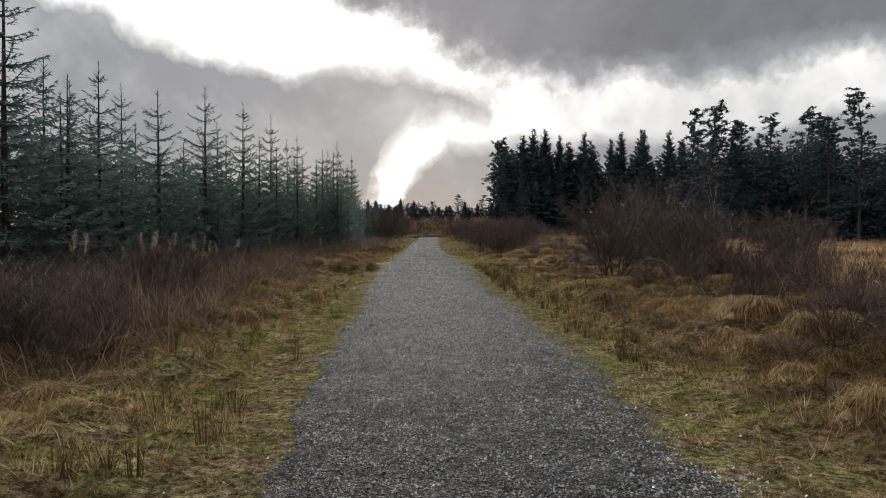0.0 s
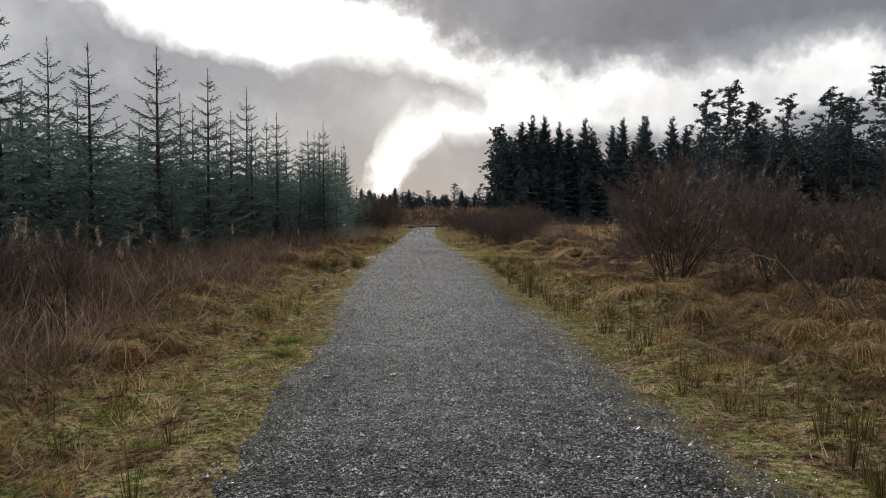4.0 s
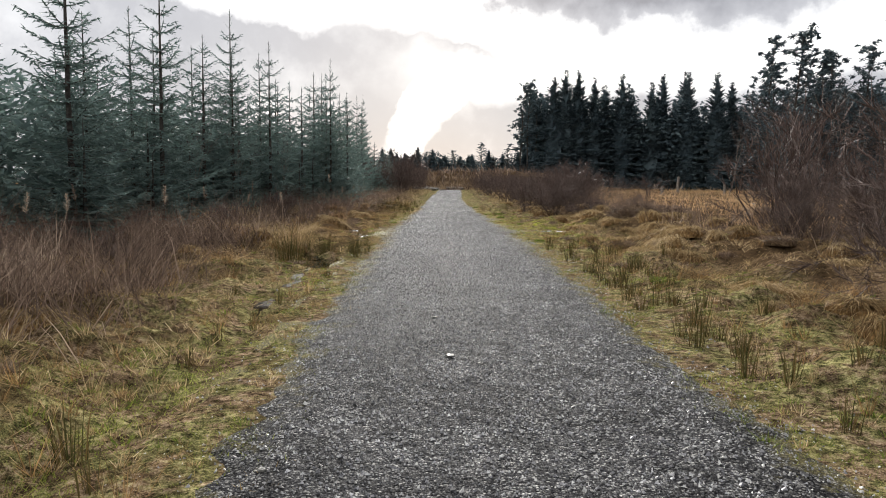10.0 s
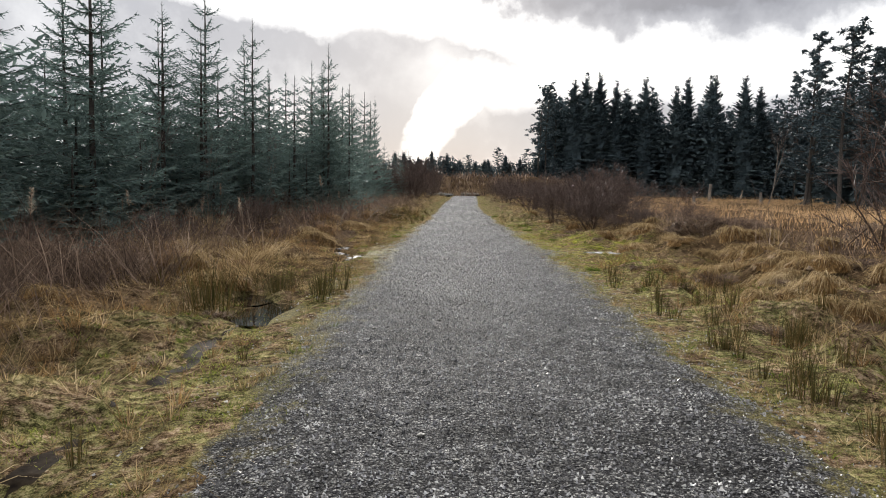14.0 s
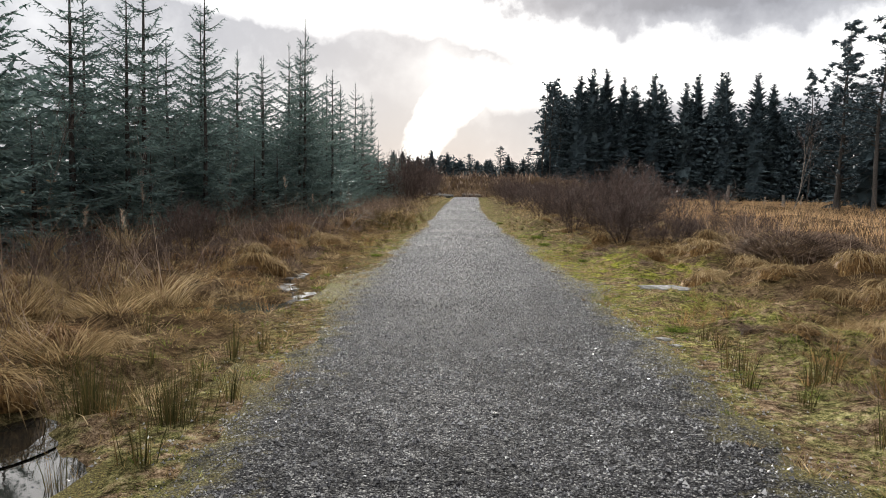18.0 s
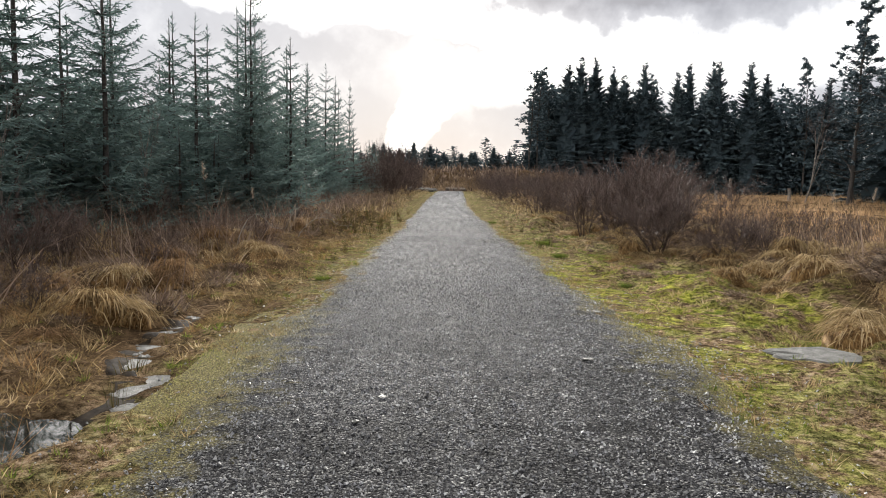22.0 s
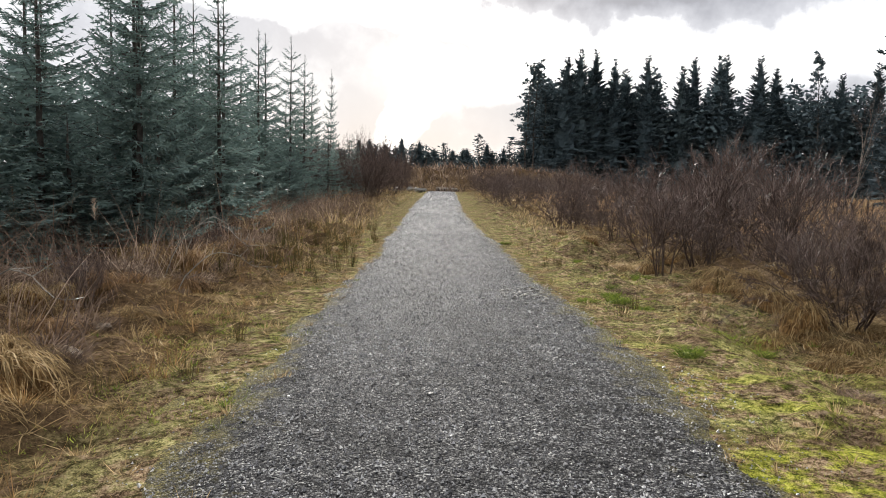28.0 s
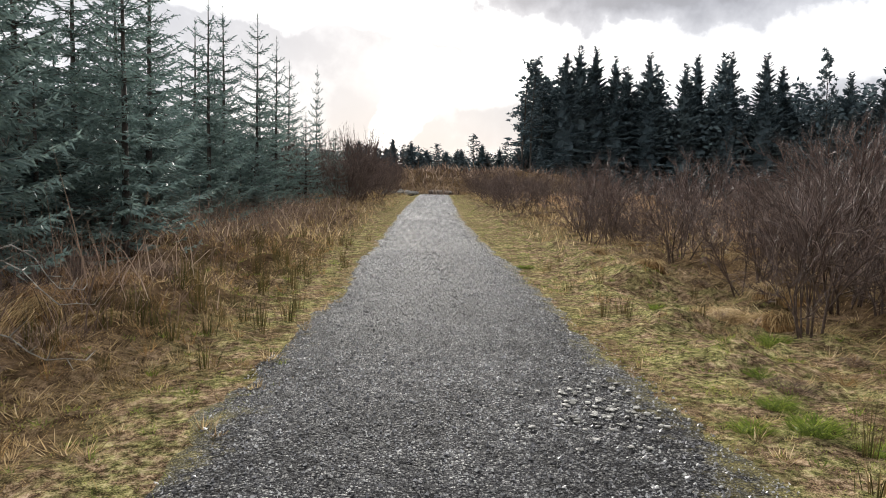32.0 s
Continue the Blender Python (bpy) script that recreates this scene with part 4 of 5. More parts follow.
for i, (x, y, h) in enumerate(NEAR):
    if x > 0.575 * (y - 32.3):
        standing(tall_pine[(i + 1) % 3], x, y, (tr.uniform(0.9, 1.15), h / 16), tr.uniform(0, 360))
for i in range(14):
    y = tr.uniform(84, 104)
    standing(back_spruce[i % 2], 0.60 * (y - 29.3) + 2.5 + i * 2.5, y + 3, (tr.uniform(0.8, 1.0), tr.uniform(0.45, 0.60)), tr.uniform(0, 360))

# the low dark line of trees past the end of the track
for i in range(34):
    x = -26 + i * 1.38 + tr.uniform(-0.4, 0.4)
    kind, full = (tall_pine[i % 3], 16.0) if i % 4 == 1 else (back_spruce[i % 2], 22.0)
    h = tr.uniform(3.6, 5.8) * (1.12 if i % 7 == 0 else 1)
    standing(kind, x, 152 + tr.uniform(-2, 9), (tr.uniform(0.4, 0.6), h / full), tr.uniform(0, 360))
for p in tall_spruce + back_spruce + tall_pine:
    retire(p)
wood("far_wood", 46000, (18, 105), (159.5, 171), (0, 19.5), 1.1, "far_needle", "dark depth of the spruce wood", 401, 0.26)
wood("near_wood", 52000, (35.5, 80), (84, 97), (0, 12.5), 0.75, "far_needle", "dark depth of the pine wood", 402, 0.17, 0.6)
wood("distant_wood", 15000, (-40, 26), (158, 168), (2, 7.5), 0.55, "far_needle", "low distant line of conifers", 403, 0.28)
wood("plantation", 36000, (-17, -10.5), (8, 98), (0, 4.8), 0.5, "needle", "dim interior of the young spruce plantation", 404, 0.13)
wood("plantation_edge", 24000, (-11.5, -7.8), (46, 122), (0, 3.9), 0.42, "needle", "low spruce boughs along the plantation", 405, 0.11)


# ---- bare shrubs and thin birches ----
def shrub(seed, tall, wide, stems, depth=4, upright=0.5, wood="twig", lush=8, fine=0.0045):
    """Meshes of a leafless bush: each stem, their branches, then fine twigs."""
    r = np.random.default_rng(seed)
    a, b, ra, rb, ta, th, sa, sb, sw = [], [], [], [], [], [], [], [], []
    made = []

    def grow(p, d, length, rad, level_n):
        line, radii = [p], [rad]
        cuts = 3 if level_n == 1 else 2
        for s in range(cuts):
            d = d + r.normal(0, 0.12, 3)
            d /= np.linalg.norm(d)
            p2 = p + d * length / cuts
            line.append(p2), radii.append(rad * (1 - 0.6 * (s + 1) / cuts))
            if level_n == 2:
                a.append(p), b.append(p2), ra.append(radii[-2]), rb.append(radii[-1])
            elif level_n > 2:
                sa.append(p), sb.append(p2 + (p2 - p) * 0.3), sw.append(max(radii[-2], 0.004))
            p = p2
            if level_n < depth:
                for _ in range(2 if level_n < 2 else 1):
                    side = d + r.normal(0, 0.5, 3) + (0, 0, 0.18)
                    side /= np.linalg.norm(side)
                    grow(p, side, length * r.uniform(0.5, 0.8), rad * 0.5, level_n + 1)
            else:
                for _ in range(lush):
                    ta.append(p - d * length * 0.5 * r.random()), th.append(d + r.normal(0, 0.4, 3) + (0, 0, 0.25))
        return line, radii

    for i in range(stems):
        way = r.uniform(0, 6.28)
        out = r.uniform(0.15, 1.0) * wide / tall
        d = np.array([math.cos(way) * out, math.sin(way) * out, 0.6 + upright * r.random()])
        d /= np.linalg.norm(d)
        foot = np.array([math.cos(way), math.sin(way), 0]) * r.uniform(0.02, 0.28)
        line, radii = grow(foot, d, tall * r.uniform(0.34, 0.5), tall * r.uniform(0.005, 0.009), 1)
        made.append(("stem" if stems > 1 else "trunk", raw_mesh("stem", *rod(line, np.maximum(radii, 0.004), 5), M[wood], True)))
    made.append(("branchwork", raw_mesh("branchwork", *tubes(a, b, np.maximum(ra, 0.0035), np.maximum(rb, 0.003), 3), M[wood])))
    ta, th = np.array(ta), np.array(th)
    th = th / np.linalg.norm(th, axis=1, keepdims=True) * r.uniform(0.18, 0.5, (len(ta), 1)) * tall / 3
    twigs = raw_mesh("spray", *shoots(np.concatenate([ta, sa]), np.concatenate([ta + th, sb]), np.r_[np.full(len(ta), fine), sw], r), M["red_twig"])
    return made + [("spray", twigs)]


willow = [plant("bare_willow", shrub(110 + i, 3.0, 2.5, 15, 4, 0.7, "twig", 11), "leafless reddish-brown willow bush", "bush", "bare bushes") for i in range(3)]
far_willow = [plant("bare_willow", shrub(115 + i, 3.0, 2.2, 9, 3, 0.5, "twig", 9), "hazy leafless brown willow bush beside the track", "bush", "bare bushes") for i in range(2)]
thicket = [plant("bare_shrub", shrub(120 + i, 2.2, 0.9, 8, 3, 0.9), "leafless upright brown shrub in dead grass", "bush", "bare bushes") for i in range(3)]
WILLOWS = [(5.55, 20.3, 1.02), (6.0, 16.9, 0.62), (9.6, 24.0, 0.85), (11.6, 21.6, 0.75), (8.0, 26.2, 0.62), (12.8, 25.0, 0.8), (7.4, 13.6, 0.42), (8.4, 57.0, 0.85), (9.5, 62.5, 0.9), (-6.4, 13.6, 0.42), (5.2, 46.5, 0.62), (8.6, 31.2, 0.7), (10.8, 30.4, 0.8)]
UPRIGHT = [(7.2, 54.7, 1.35), (5.6, 52.6, 1.1), (6.3, 53.8, 1.2), (4.5, 61.9, 1.0), (6.5, 60, 1.15), (4.4, 51.2, 0.95), (5.0, 54.0, 0.9), (5.2, 57.5, 0.95), (6.2, 50.3, 1.1), (7.0, 51.5, 1.2), (9.5, 34.0, 1.9), (11.2, 36.0, 2.1), (10.2, 32.6, 1.3)]
for i, (x, y, s) in enumerate(WILLOWS):
    standing(willow[i % 3], x, y, s, tr.uniform(0, 360))
for i, (x, y, s) in enumerate(UPRIGHT):
    standing(thicket[i % 3], x, y, s, tr.uniform(0, 360))
for i in range(34):
    y = tr.uniform(64, 122)
    standing(far_willow[i % 2], right_edge(y) + 2.2 + abs(tr.gauss(0, 4.0)), y, (tr.uniform(0.8, 1.1), tr.uniform(0.75, 1.15)), tr.uniform(0, 360))
for i in range(26):
    y = tr.uniform(82, 124)
    standing(far_willow[i % 2], left_edge(y) - 2.2 - abs(tr.gauss(0, 2.6)), y, (tr.uniform(0.8, 1.1), tr.uniform(1.1, 1.9)), tr.uniform(0, 360))
for i in range(14):
    y = tr.uniform(48, 68)
    standing(thicket[i % 3], tr.uniform(4.6, 8.0), y, tr.uniform(0.45, 0.8), tr.uniform(0, 360))
for i in range(24):
    standing(thicket[i % 3], -tr.uniform(4.4, 7.4), tr.uniform(6.5, 17), tr.uniform(0.45, 0.68), tr.uniform(0, 360))
for i in range(26):
    y = tr.uniform(4, 60)
    standing(thicket[i % 3], -tr.uniform(5.2, 8.2), y, tr.uniform(0.4, 0.7), tr.uniform(0, 360))
for i in range(14):
    standing(thicket[i % 3], tr.uniform(7, 13), tr.uniform(9, 34), tr.uniform(0.45, 0.8), tr.uniform(0, 360))
for i in range(22):
    standing(thicket[i % 3], tr.uniform(4.8, 9.5), tr.uniform(7.5, 17), tr.uniform(0.34, 0.56), tr.uniform(0, 360))
for i in range(14):
    standing(thicket[i % 3], -tr.uniform(3.9, 6.0), tr.uniform(36, 54), tr.uniform(0.26, 0.42), tr.uniform(0, 360))
for i in range(16):
    standing(thicket[i % 3], tr.uniform(5.4, 9.5), tr.uniform(43.5, 49), tr.uniform(0.32, 0.5), tr.uniform(0, 360))
for p in willow + far_willow + thicket:
    retire(p)
birch = plant("birch_tree", shrub(131, 10.0, 0.3, 1, 4, 6.0, "birch"), "thin leafless birch with a pale trunk", "tree", "")
for x, y, s, lean in ((21.6, 52, 1.0, 0), (30.4, 89, 1.3, 12), (-8.6, 44.0, 0.62, 3), (-9.4, 40.5, 0.6, -4), (-7.6, 48.6, 0.55, 2), (-7.0, 56.0, 0.5, 3)):
    ob = standing(birch, x, y, (s * 0.5, s), 40 * y, 0.05, 0)
    ob.matrix_basis = ob.matrix_basis @ Matrix.Rotation(radians(lean), 4, "Y")
retire(birch)


def snag(seed, tall):
    """A broken dead trunk."""
    r = np.random.default_rng(seed)
    hs = np.linspace(0, 1, 5)
    axis = np.column_stack([np.cumsum(r.normal(0, 0.03, (5, 2)), 0), hs * tall])
    rad = 0.20 - 0.06 * hs
    return raw_mesh("dead_stump", *rod(axis, rad, 9), M["birch"], True)


for i, (x, y, h) in enumerate(((29.0, 101.0, 2.0), (33.5, 98.0, 1.5), (24.5, 93.0, 1.2))):
    ob = tagged(new("dead_stump", snag(420 + i, h)), "broken grey dead trunk at the edge of the wood", "stump", "dead stumps")
    ob.location = (x, y, float(level(np.array([x]), np.array([y]))[0]) - 0.1)


# ---- tussocks, rushes and plumes ----
def dome(seed, wide, tall, rough=0.25, rings=5, sides=14):
    """A lumpy half-buried mound. Returns verts, triangles."""
    r = np.random.default_rng(seed)
    v = [(0, 0, tall)]
    for i in range(1, rings + 1):
        f = i / rings
        for j in range(sides):
            a = 2 * np.pi * (j + 0.5 * (i % 2)) / sides
            k = 1 + rough * (r.random() - 0.5) * 2
            v.append((math.cos(a) * wide * f ** 0.8 * k, math.sin(a) * wide * f ** 0.8 * k, tall * (1 - f ** 2.2) * k - 0.08 * (f > 0.95)))
    f = [(0, 1 + j, 1 + (j + 1) % sides) for j in range(sides)]
    for i in range(rings - 1):
        a, b = 1 + i * sides, 1 + (i + 1) * sides
        for j in range(sides):
            f += [(a + j, b + j, b + (j + 1) % sides), (a + j, b + (j + 1) % sides, a + (j + 1) % sides)]
    return np.array(v, float), np.array(f)


def hair(r, n, wide, tall, length, droop):
    """Long dead blades that spill from the crown of a mound and hang down its sides. Returns verts, triangles."""
    way = r.uniform(0, 2 * np.pi, n)
    d = np.abs(r.normal(0, 0.42, n)).clip(0, 0.95) * wide
    x, y, z = np.cos(way) * d, np.sin(way) * d, tall * (1 - (d / wide) ** 2.2)
    z = z * r.uniform(0.75, 1.1, n)
    locks = rolling(way * 2.2, d * 6, 0.5, int(r.integers(1, 99)))
    way = way + r.normal(0, 0.35, n) + (locks - 0.5) * 1.8
    ln = length * r.uniform(0.5, 1.1, n)
    rise = ln * r.uniform(0.05, 0.45, n)
    face = way + np.pi / 2 + r.normal(0, 0.6, n)
    half = r.uniform(0.0025, 0.0055, n)
    wx, wy = np.cos(face) * half, np.sin(face) * half
    vs = []
    for f in (0.0, 0.5, 1.0):
        out = ln * 0.85 * f
        pz = z + rise * f * 1.6 - (rise + droop * (tall + 0.05)) * f * f * r.uniform(0.7, 1.1, n)
        px, py = x + np.cos(way) * out, y + np.sin(way) * out
        if f < 1:
            vs += [np.stack([px - wx, py - wy, pz], -1), np.stack([px + wx, py + wy, pz], -1)]
        else:
            vs.append(np.stack([px, py, pz], -1))
    tri = np.array([(0, 1, 3), (0, 3, 2), (2, 3, 4)])
    return np.stack(vs, 1).reshape(-1, 3), (np.arange(n)[:, None, None] * 5 + tri[None]).reshape(-1, 3)


def tussock(seed, wide, tall, n, blade, upright, mound, leaf):
    """A grass tussock: the matted mound and the blades that spill over it."""
    r = np.random.default_rng(seed)
    body = raw_mesh("mound", *dome(seed, wide * 0.72, tall * 0.62, 0.3), M[mound], True)
    if upright < 0.5:
        return [("mound", body), ("thatch", raw_mesh("thatch", *hair(r, n, wide, tall * 0.85, blade, 0.75), M[leaf]))]
    way = r.uniform(0, 2 * np.pi, n)
    d = np.sqrt(r.random(n)) * wide * 0.85
    z = tall * (1 - (d / wide) ** 2.2) * 0.7
    h = r.uniform(0.4, 1.0, n) * blade
    v, f = blades(np.cos(way) * d, np.sin(way) * d, z, h * upright, r.uniform(0.005, 0.010, n), h * 0.35, h * r.uniform(0.3, 1.0, n), 2, way + r.normal(0, 0.5, n), r)
    return [("mound", body), ("thatch", raw_mesh("thatch", v, f, M[leaf]))]


def tuft(seed, n, tall, wide, leaf, splay):
    """A tuft of stiff upright blades."""
    r = np.random.default_rng(seed)
    way = r.uniform(0, 2 * np.pi, n)
    d = np.abs(r.normal(0, wide, n))
    h = tall * r.uniform(0.45, 1.0, n)
    v, f = blades(np.cos(way) * d, np.sin(way) * d, np.full(n, -0.03), h, r.uniform(0.005, 0.010, n), h * r.uniform(0, splay, n), h * r.uniform(0, 0.15, n), 2, way, r)
    return raw_mesh("tuft", v, f, M[leaf])


def pattern(name, meshes, label, category, group):
    if not isinstance(meshes, list):
        return tagged(new(name, meshes), label, category, group)
    root = tagged(new(name), label, category, group)
    for nm, me in meshes:
        ob = part(nm, me, root)
        if nm in ("thatch", "bramble_tangle"):
            tagged(ob, kind="stuff")
    return root


straw_t = [pattern("grass_tussock", tussock(200 + i, w_, t_, 330, 0.34, 0.38, "straw_mat", "straw"), "rounded tussock of dead straw-coloured grass", "grass tussock", "grass tussocks") for i, (w_, t_) in enumerate(((0.40, 0.25), (0.52, 0.29), (0.34, 0.31), (0.46, 0.20)))]
tall_t = [pattern("tall_grass_tussock", tussock(210 + i, 0.34, 0.24, 300, 0.85, 0.95, "straw_mat", "straw"), "tall shaggy tussock of pale dead grass", "grass tussock", "grass tussocks") for i in range(2)]
dark_t = [pattern("brown_tussock", tussock(220 + i, 0.42, 0.17, 320, 0.34, 0.6, "peat_mat", "stalk"), "dark brown heathery hummock", "hummock", "grass tussocks") for i in range(2)]
russet_t = [pattern("russet_tussock", tussock(225 + i, 0.40, 0.24, 330, 0.34, 0.38, "straw_mat", "russet"), "shaggy tussock of russet dead grass", "grass tussock", "grass tussocks") for i in range(2)]
TUSSOCKS = [(6.0, 36.9), (5.6, 40.3), (7.7, 41.8), (4.9, 33.5), (-4.5, 38.4), (-5.1, 37.5), (-5.5, 36.0), (-3.6, 37.8), (3.9, 22.1), (4.0, 17.6), (4.8, 16.7), (5.3, 18.7), (-3.0, 13.8), (-3.2, 13.0),
            (4.1, 28.8), (4.4, 27.7), (5.8, 38.3), (5.9, 44.9), (6.8, 43.4), (-5.6, 47.4), (-3.6, 37.2), (-5.2, 51.1), (-4.5, 46.8), (-3.9, 56.3), (4.7, 8.0), (4.2, 8.9)]
for i, (x, y) in enumerate(TUSSOCKS):
    standing(straw_t[i % 4], x, y, tr.uniform(0.7, 1.0) if y < 26 else tr.uniform(0.9, 1.3), tr.uniform(0, 360), 0.03)
for i in range(260):
    right = i % 5 < 3
    y = 3 + 57 * tr.random() ** 1.15
    x = tr.uniform(3.7, 9.0) if right else -tr.uniform(3.1, 6.5)
    if (x - 3.55) ** 2 + (y - 35.8) ** 2 < 2.2 or (x + 2.7) ** 2 + (y - 33.6) ** 2 < 1.6:
        continue
    kind = tall_t[i % 2] if i % 9 == 4 and y > 30 and x < 0 else dark_t[i % 2] if i % 14 == 2 else straw_t[i % 4]
    standing(kind, x, y, (tr.uniform(0.6, 1.2), tr.uniform(0.5, 1.05)), tr.uniform(0, 360), 0.04)
for i in range(70):
    y = 4 + 52 * tr.random()
    x = float(right_edge(y)) + 0.9 + 2.6 * tr.random() if i % 2 else float(left_edge(y)) - 1.1 - 2.4 * tr.random()
    standing(dark_t[i % 2], x, y, (tr.uniform(0.3, 0.6), tr.uniform(0.35, 0.75)), tr.uniform(0, 360), 0.03)
for i in range(80):
    x, y = (tr.uniform(4.3, 8.6), tr.uniform(27, 52)) if i % 4 else (-tr.uniform(3.2, 6.0), tr.uniform(30, 50))
    standing(straw_t[i % 4], x, y, (tr.uniform(0.7, 1.2), tr.uniform(0.8, 1.4)), tr.uniform(0, 360), 0.03)
for x, y in ((-8.2, 38.5), (-6.5, 36.2), (-7.2, 40.1), (-6.2, 43.0), (-5.7, 47.3), (-6.0, 34.2), (-7.0, 35.0)):
    standing(tall_t[int(y) % 2], x, y, tr.uniform(0.85, 1.15), tr.uniform(0, 360), 0.04)

for i in range(26):
    y = 5.5 + 13 * (i + tr.random()) / 26
    kind = dark_t[i % 2] if i % 3 == 2 else straw_t[i % 4]
    standing(kind, float(right_edge(y)) + 1.5 + 2.2 * tr.random(), y, (tr.uniform(0.7, 1.05), tr.uniform(0.9, 1.3)), tr.uniform(0, 360), 0.04)
for i in range(20):
    y = 37 + 19 * (i + tr.random()) / 20
    standing(dark_t[i % 2], float(left_edge(y)) - 1.5 - 2.4 * tr.random(), y, (tr.uniform(0.6, 1.1), tr.uniform(0.8, 1.6)), tr.uniform(0, 360), 0.04)

for i in range(34):
    y = 30 + 24 * (i + tr.random()) / 34
    standing(russet_t[i % 2], float(left_edge(y)) - 1.7 - 2.6 * tr.random(), y, (tr.uniform(0.7, 1.2), tr.uniform(0.8, 1.6)), tr.uniform(0, 360), 0.04)

rushes = [pattern("rush_tuft", tuft(230 + i, 28, 0.46, 0.055, "rush", 0.2), "upright tuft of brown-green rushes", "rush tuft", "rush tufts") for i in range(4)]
RUSHES = [(2.6, 20.4), (2.8, 22.6), (2.5, 23.2), (2.5, 25.4), (2.5, 27.4), (2.4, 17.1), (-2.3, 16.4), (-2.2, 16.1), (-1.9, 17.0), (-2.2, 17.4), (-2.3, 19.6), (-2.4, 20.8), (-2.2, 21.4), (2.4, 25.9), (2.4, 27.6),
          (2.4, 24.7), (2.4, 24.2), (2.6, 22.5), (-1.8, 28.2), (-1.7, 29.5), (-2.2, 21.5), (-2.2, 22.8), (2.4, 30.1), (2.6, 24.0), (2.7, 31.6), (2.5, 30.8), (2.6, 30.7), (-1.9, 31.2), (-2.1, 30.9), (-2.1, 29.9),
          (-3.3, 31.8), (-2.0, 45.4), (-1.5, 58.1), (-1.5, 52.5), (-1.8, 49.6), (-1.7, 51.4), (-1.4, 57.6), (-2.8, 56.4), (-2.4, 56.1), (-1.8, 55.4), (-1.5, 8.9), (-1.6, 5.4), (-1.6, 6.4), (2.5, 8.8), (2.6, 8.1)]
RUSHES += [(-2.13, 50.8), (-1.6, 51.0), (-1.45, 51.7), (-1.35, 56.9), (-1.95, 51.6), (-2.3, 52.6), (-2.35, 50.4), (-2.5, 51.7), (-2.1, 53.3), (-2.6, 54.2), (-2.7, 52.4), (-1.9, 54.6), (-3.0, 53.2), (-2.2, 55.4), (2.5, 10.7), (-2.0, 4.7), (-1.8, 4.6), (-2.3, 4.6), (-2.9, 8.6), (-1.3, 63.0)]
for i, (x, y) in enumerate(RUSHES):
    standing(rushes[i % 4], x, y, (tr.uniform(0.7, 1.2), tr.uniform(0.65, 1.15)), tr.uniform(0, 360), 0.01)
RIGHT_RUSHES = 70
for i in range(RIGHT_RUSHES):
    y = 8.5 + 22 * (i + tr.random()) / RIGHT_RUSHES
    standing(rushes[i % 4], float(right_edge(y)) + 0.22 + abs(tr.gauss(0, 0.75)), y, (tr.uniform(0.7, 1.3), tr.uniform(0.6, 1.15)), tr.uniform(0, 360), 0.01)
for i in range(110):
    y = 3 + 57 * tr.random()
    x = float(right_edge(y)) + 0.3 + abs(tr.gauss(0, 1.0)) if i % 2 else float(left_edge(y)) - 0.45 - abs(tr.gauss(0, 1.1))
    if i % 2 and 33 < y < 47:
        continue
    standing(rushes[i % 4], x, y, (tr.uniform(0.5, 1.1), tr.uniform(0.45, 1.1)), tr.uniform(0, 360), 0.01)
for i in range(46):
    y = tr.uniform(49, 62)
    standing(rushes[i % 4], float(left_edge(y)) - 0.4 - 2.6 * tr.random(), y, (tr.uniform(0.7, 1.2), tr.uniform(0.9, 1.5)), tr.uniform(0, 360), 0.01)
big_rush = pattern("rush_clump", tuft(239, 240, 0.85, 0.22, "rush", 0.3), "large dark clump of rushes beside the ditch", "rush tuft", "rush tufts")
for x, y, s in ((-3.05, 27.6, 1.05), (-2.6, 29.2, 0.75), (-1.95, 29.0, 0.62), (3.4, 26.2, 0.55)):
    standing(big_rush, x, y, s, 30 * y, 0.01)
green_t = [pattern("green_tuft", tussock(240 + i, 0.2, 0.08, 260, 0.24, 0.6, "green_mat", "green"), "low dark green tuft of grass on the verge", "grass tussock", "green tufts") for i in range(2)]
for i, (x, y) in enumerate(((2.3, 48.1), (2.76, 48.65), (2.74, 48.1), (3.03, 47.8), (3.1, 49.6), (2.15, 57.4), (4.0, 51.2), (2.6, 44.9), (3.1, 23.9), (-1.62, 14.2), (2.55, 32.5), (-1.8, 41.1), (4.0, 43.7), (4.1, 56.1), (3.4, 38.4), (3.0, 41.0), (3.6, 45.5), (-1.5, 13.4), (3.1, 52.4))):
    standing(green_t[i % 2], x, y, tr.uniform(0.55, 0.95), tr.uniform(0, 360), 0.02)


def plume_stalk(seed, tall):
    """A dead willowherb or reed stalk with a fluffy head."""
    r = np.random.default_rng(seed)
    n = 6
    hs = np.linspace(0, 1, n + 1)
    axis = np.column_stack([0.09 * hs ** 2 * tall, np.cumsum(r.normal(0, 0.01, n + 1)), hs * tall])
    rad = 0.006 * (1 - 0.6 * hs)
    stalk = raw_mesh("stalk", *rod(axis, rad, 4), M["twig"])
    m = 70
    f = r.uniform(0.78, 1.0, m)
    bx, bz = np.interp(f, hs, axis[:, 0]), f * tall
    ln = 0.06 * (1.2 - (f - 0.78) * 3.5) + 0.02
    v, fc = blades(bx, np.zeros(m), bz, ln * 1.3, np.full(m, 0.009), ln * 0.7, ln * 0.2, 1, None, r)
    return [("stalk", stalk), ("plume", raw_mesh("plume", v, fc, M["plume"]))]


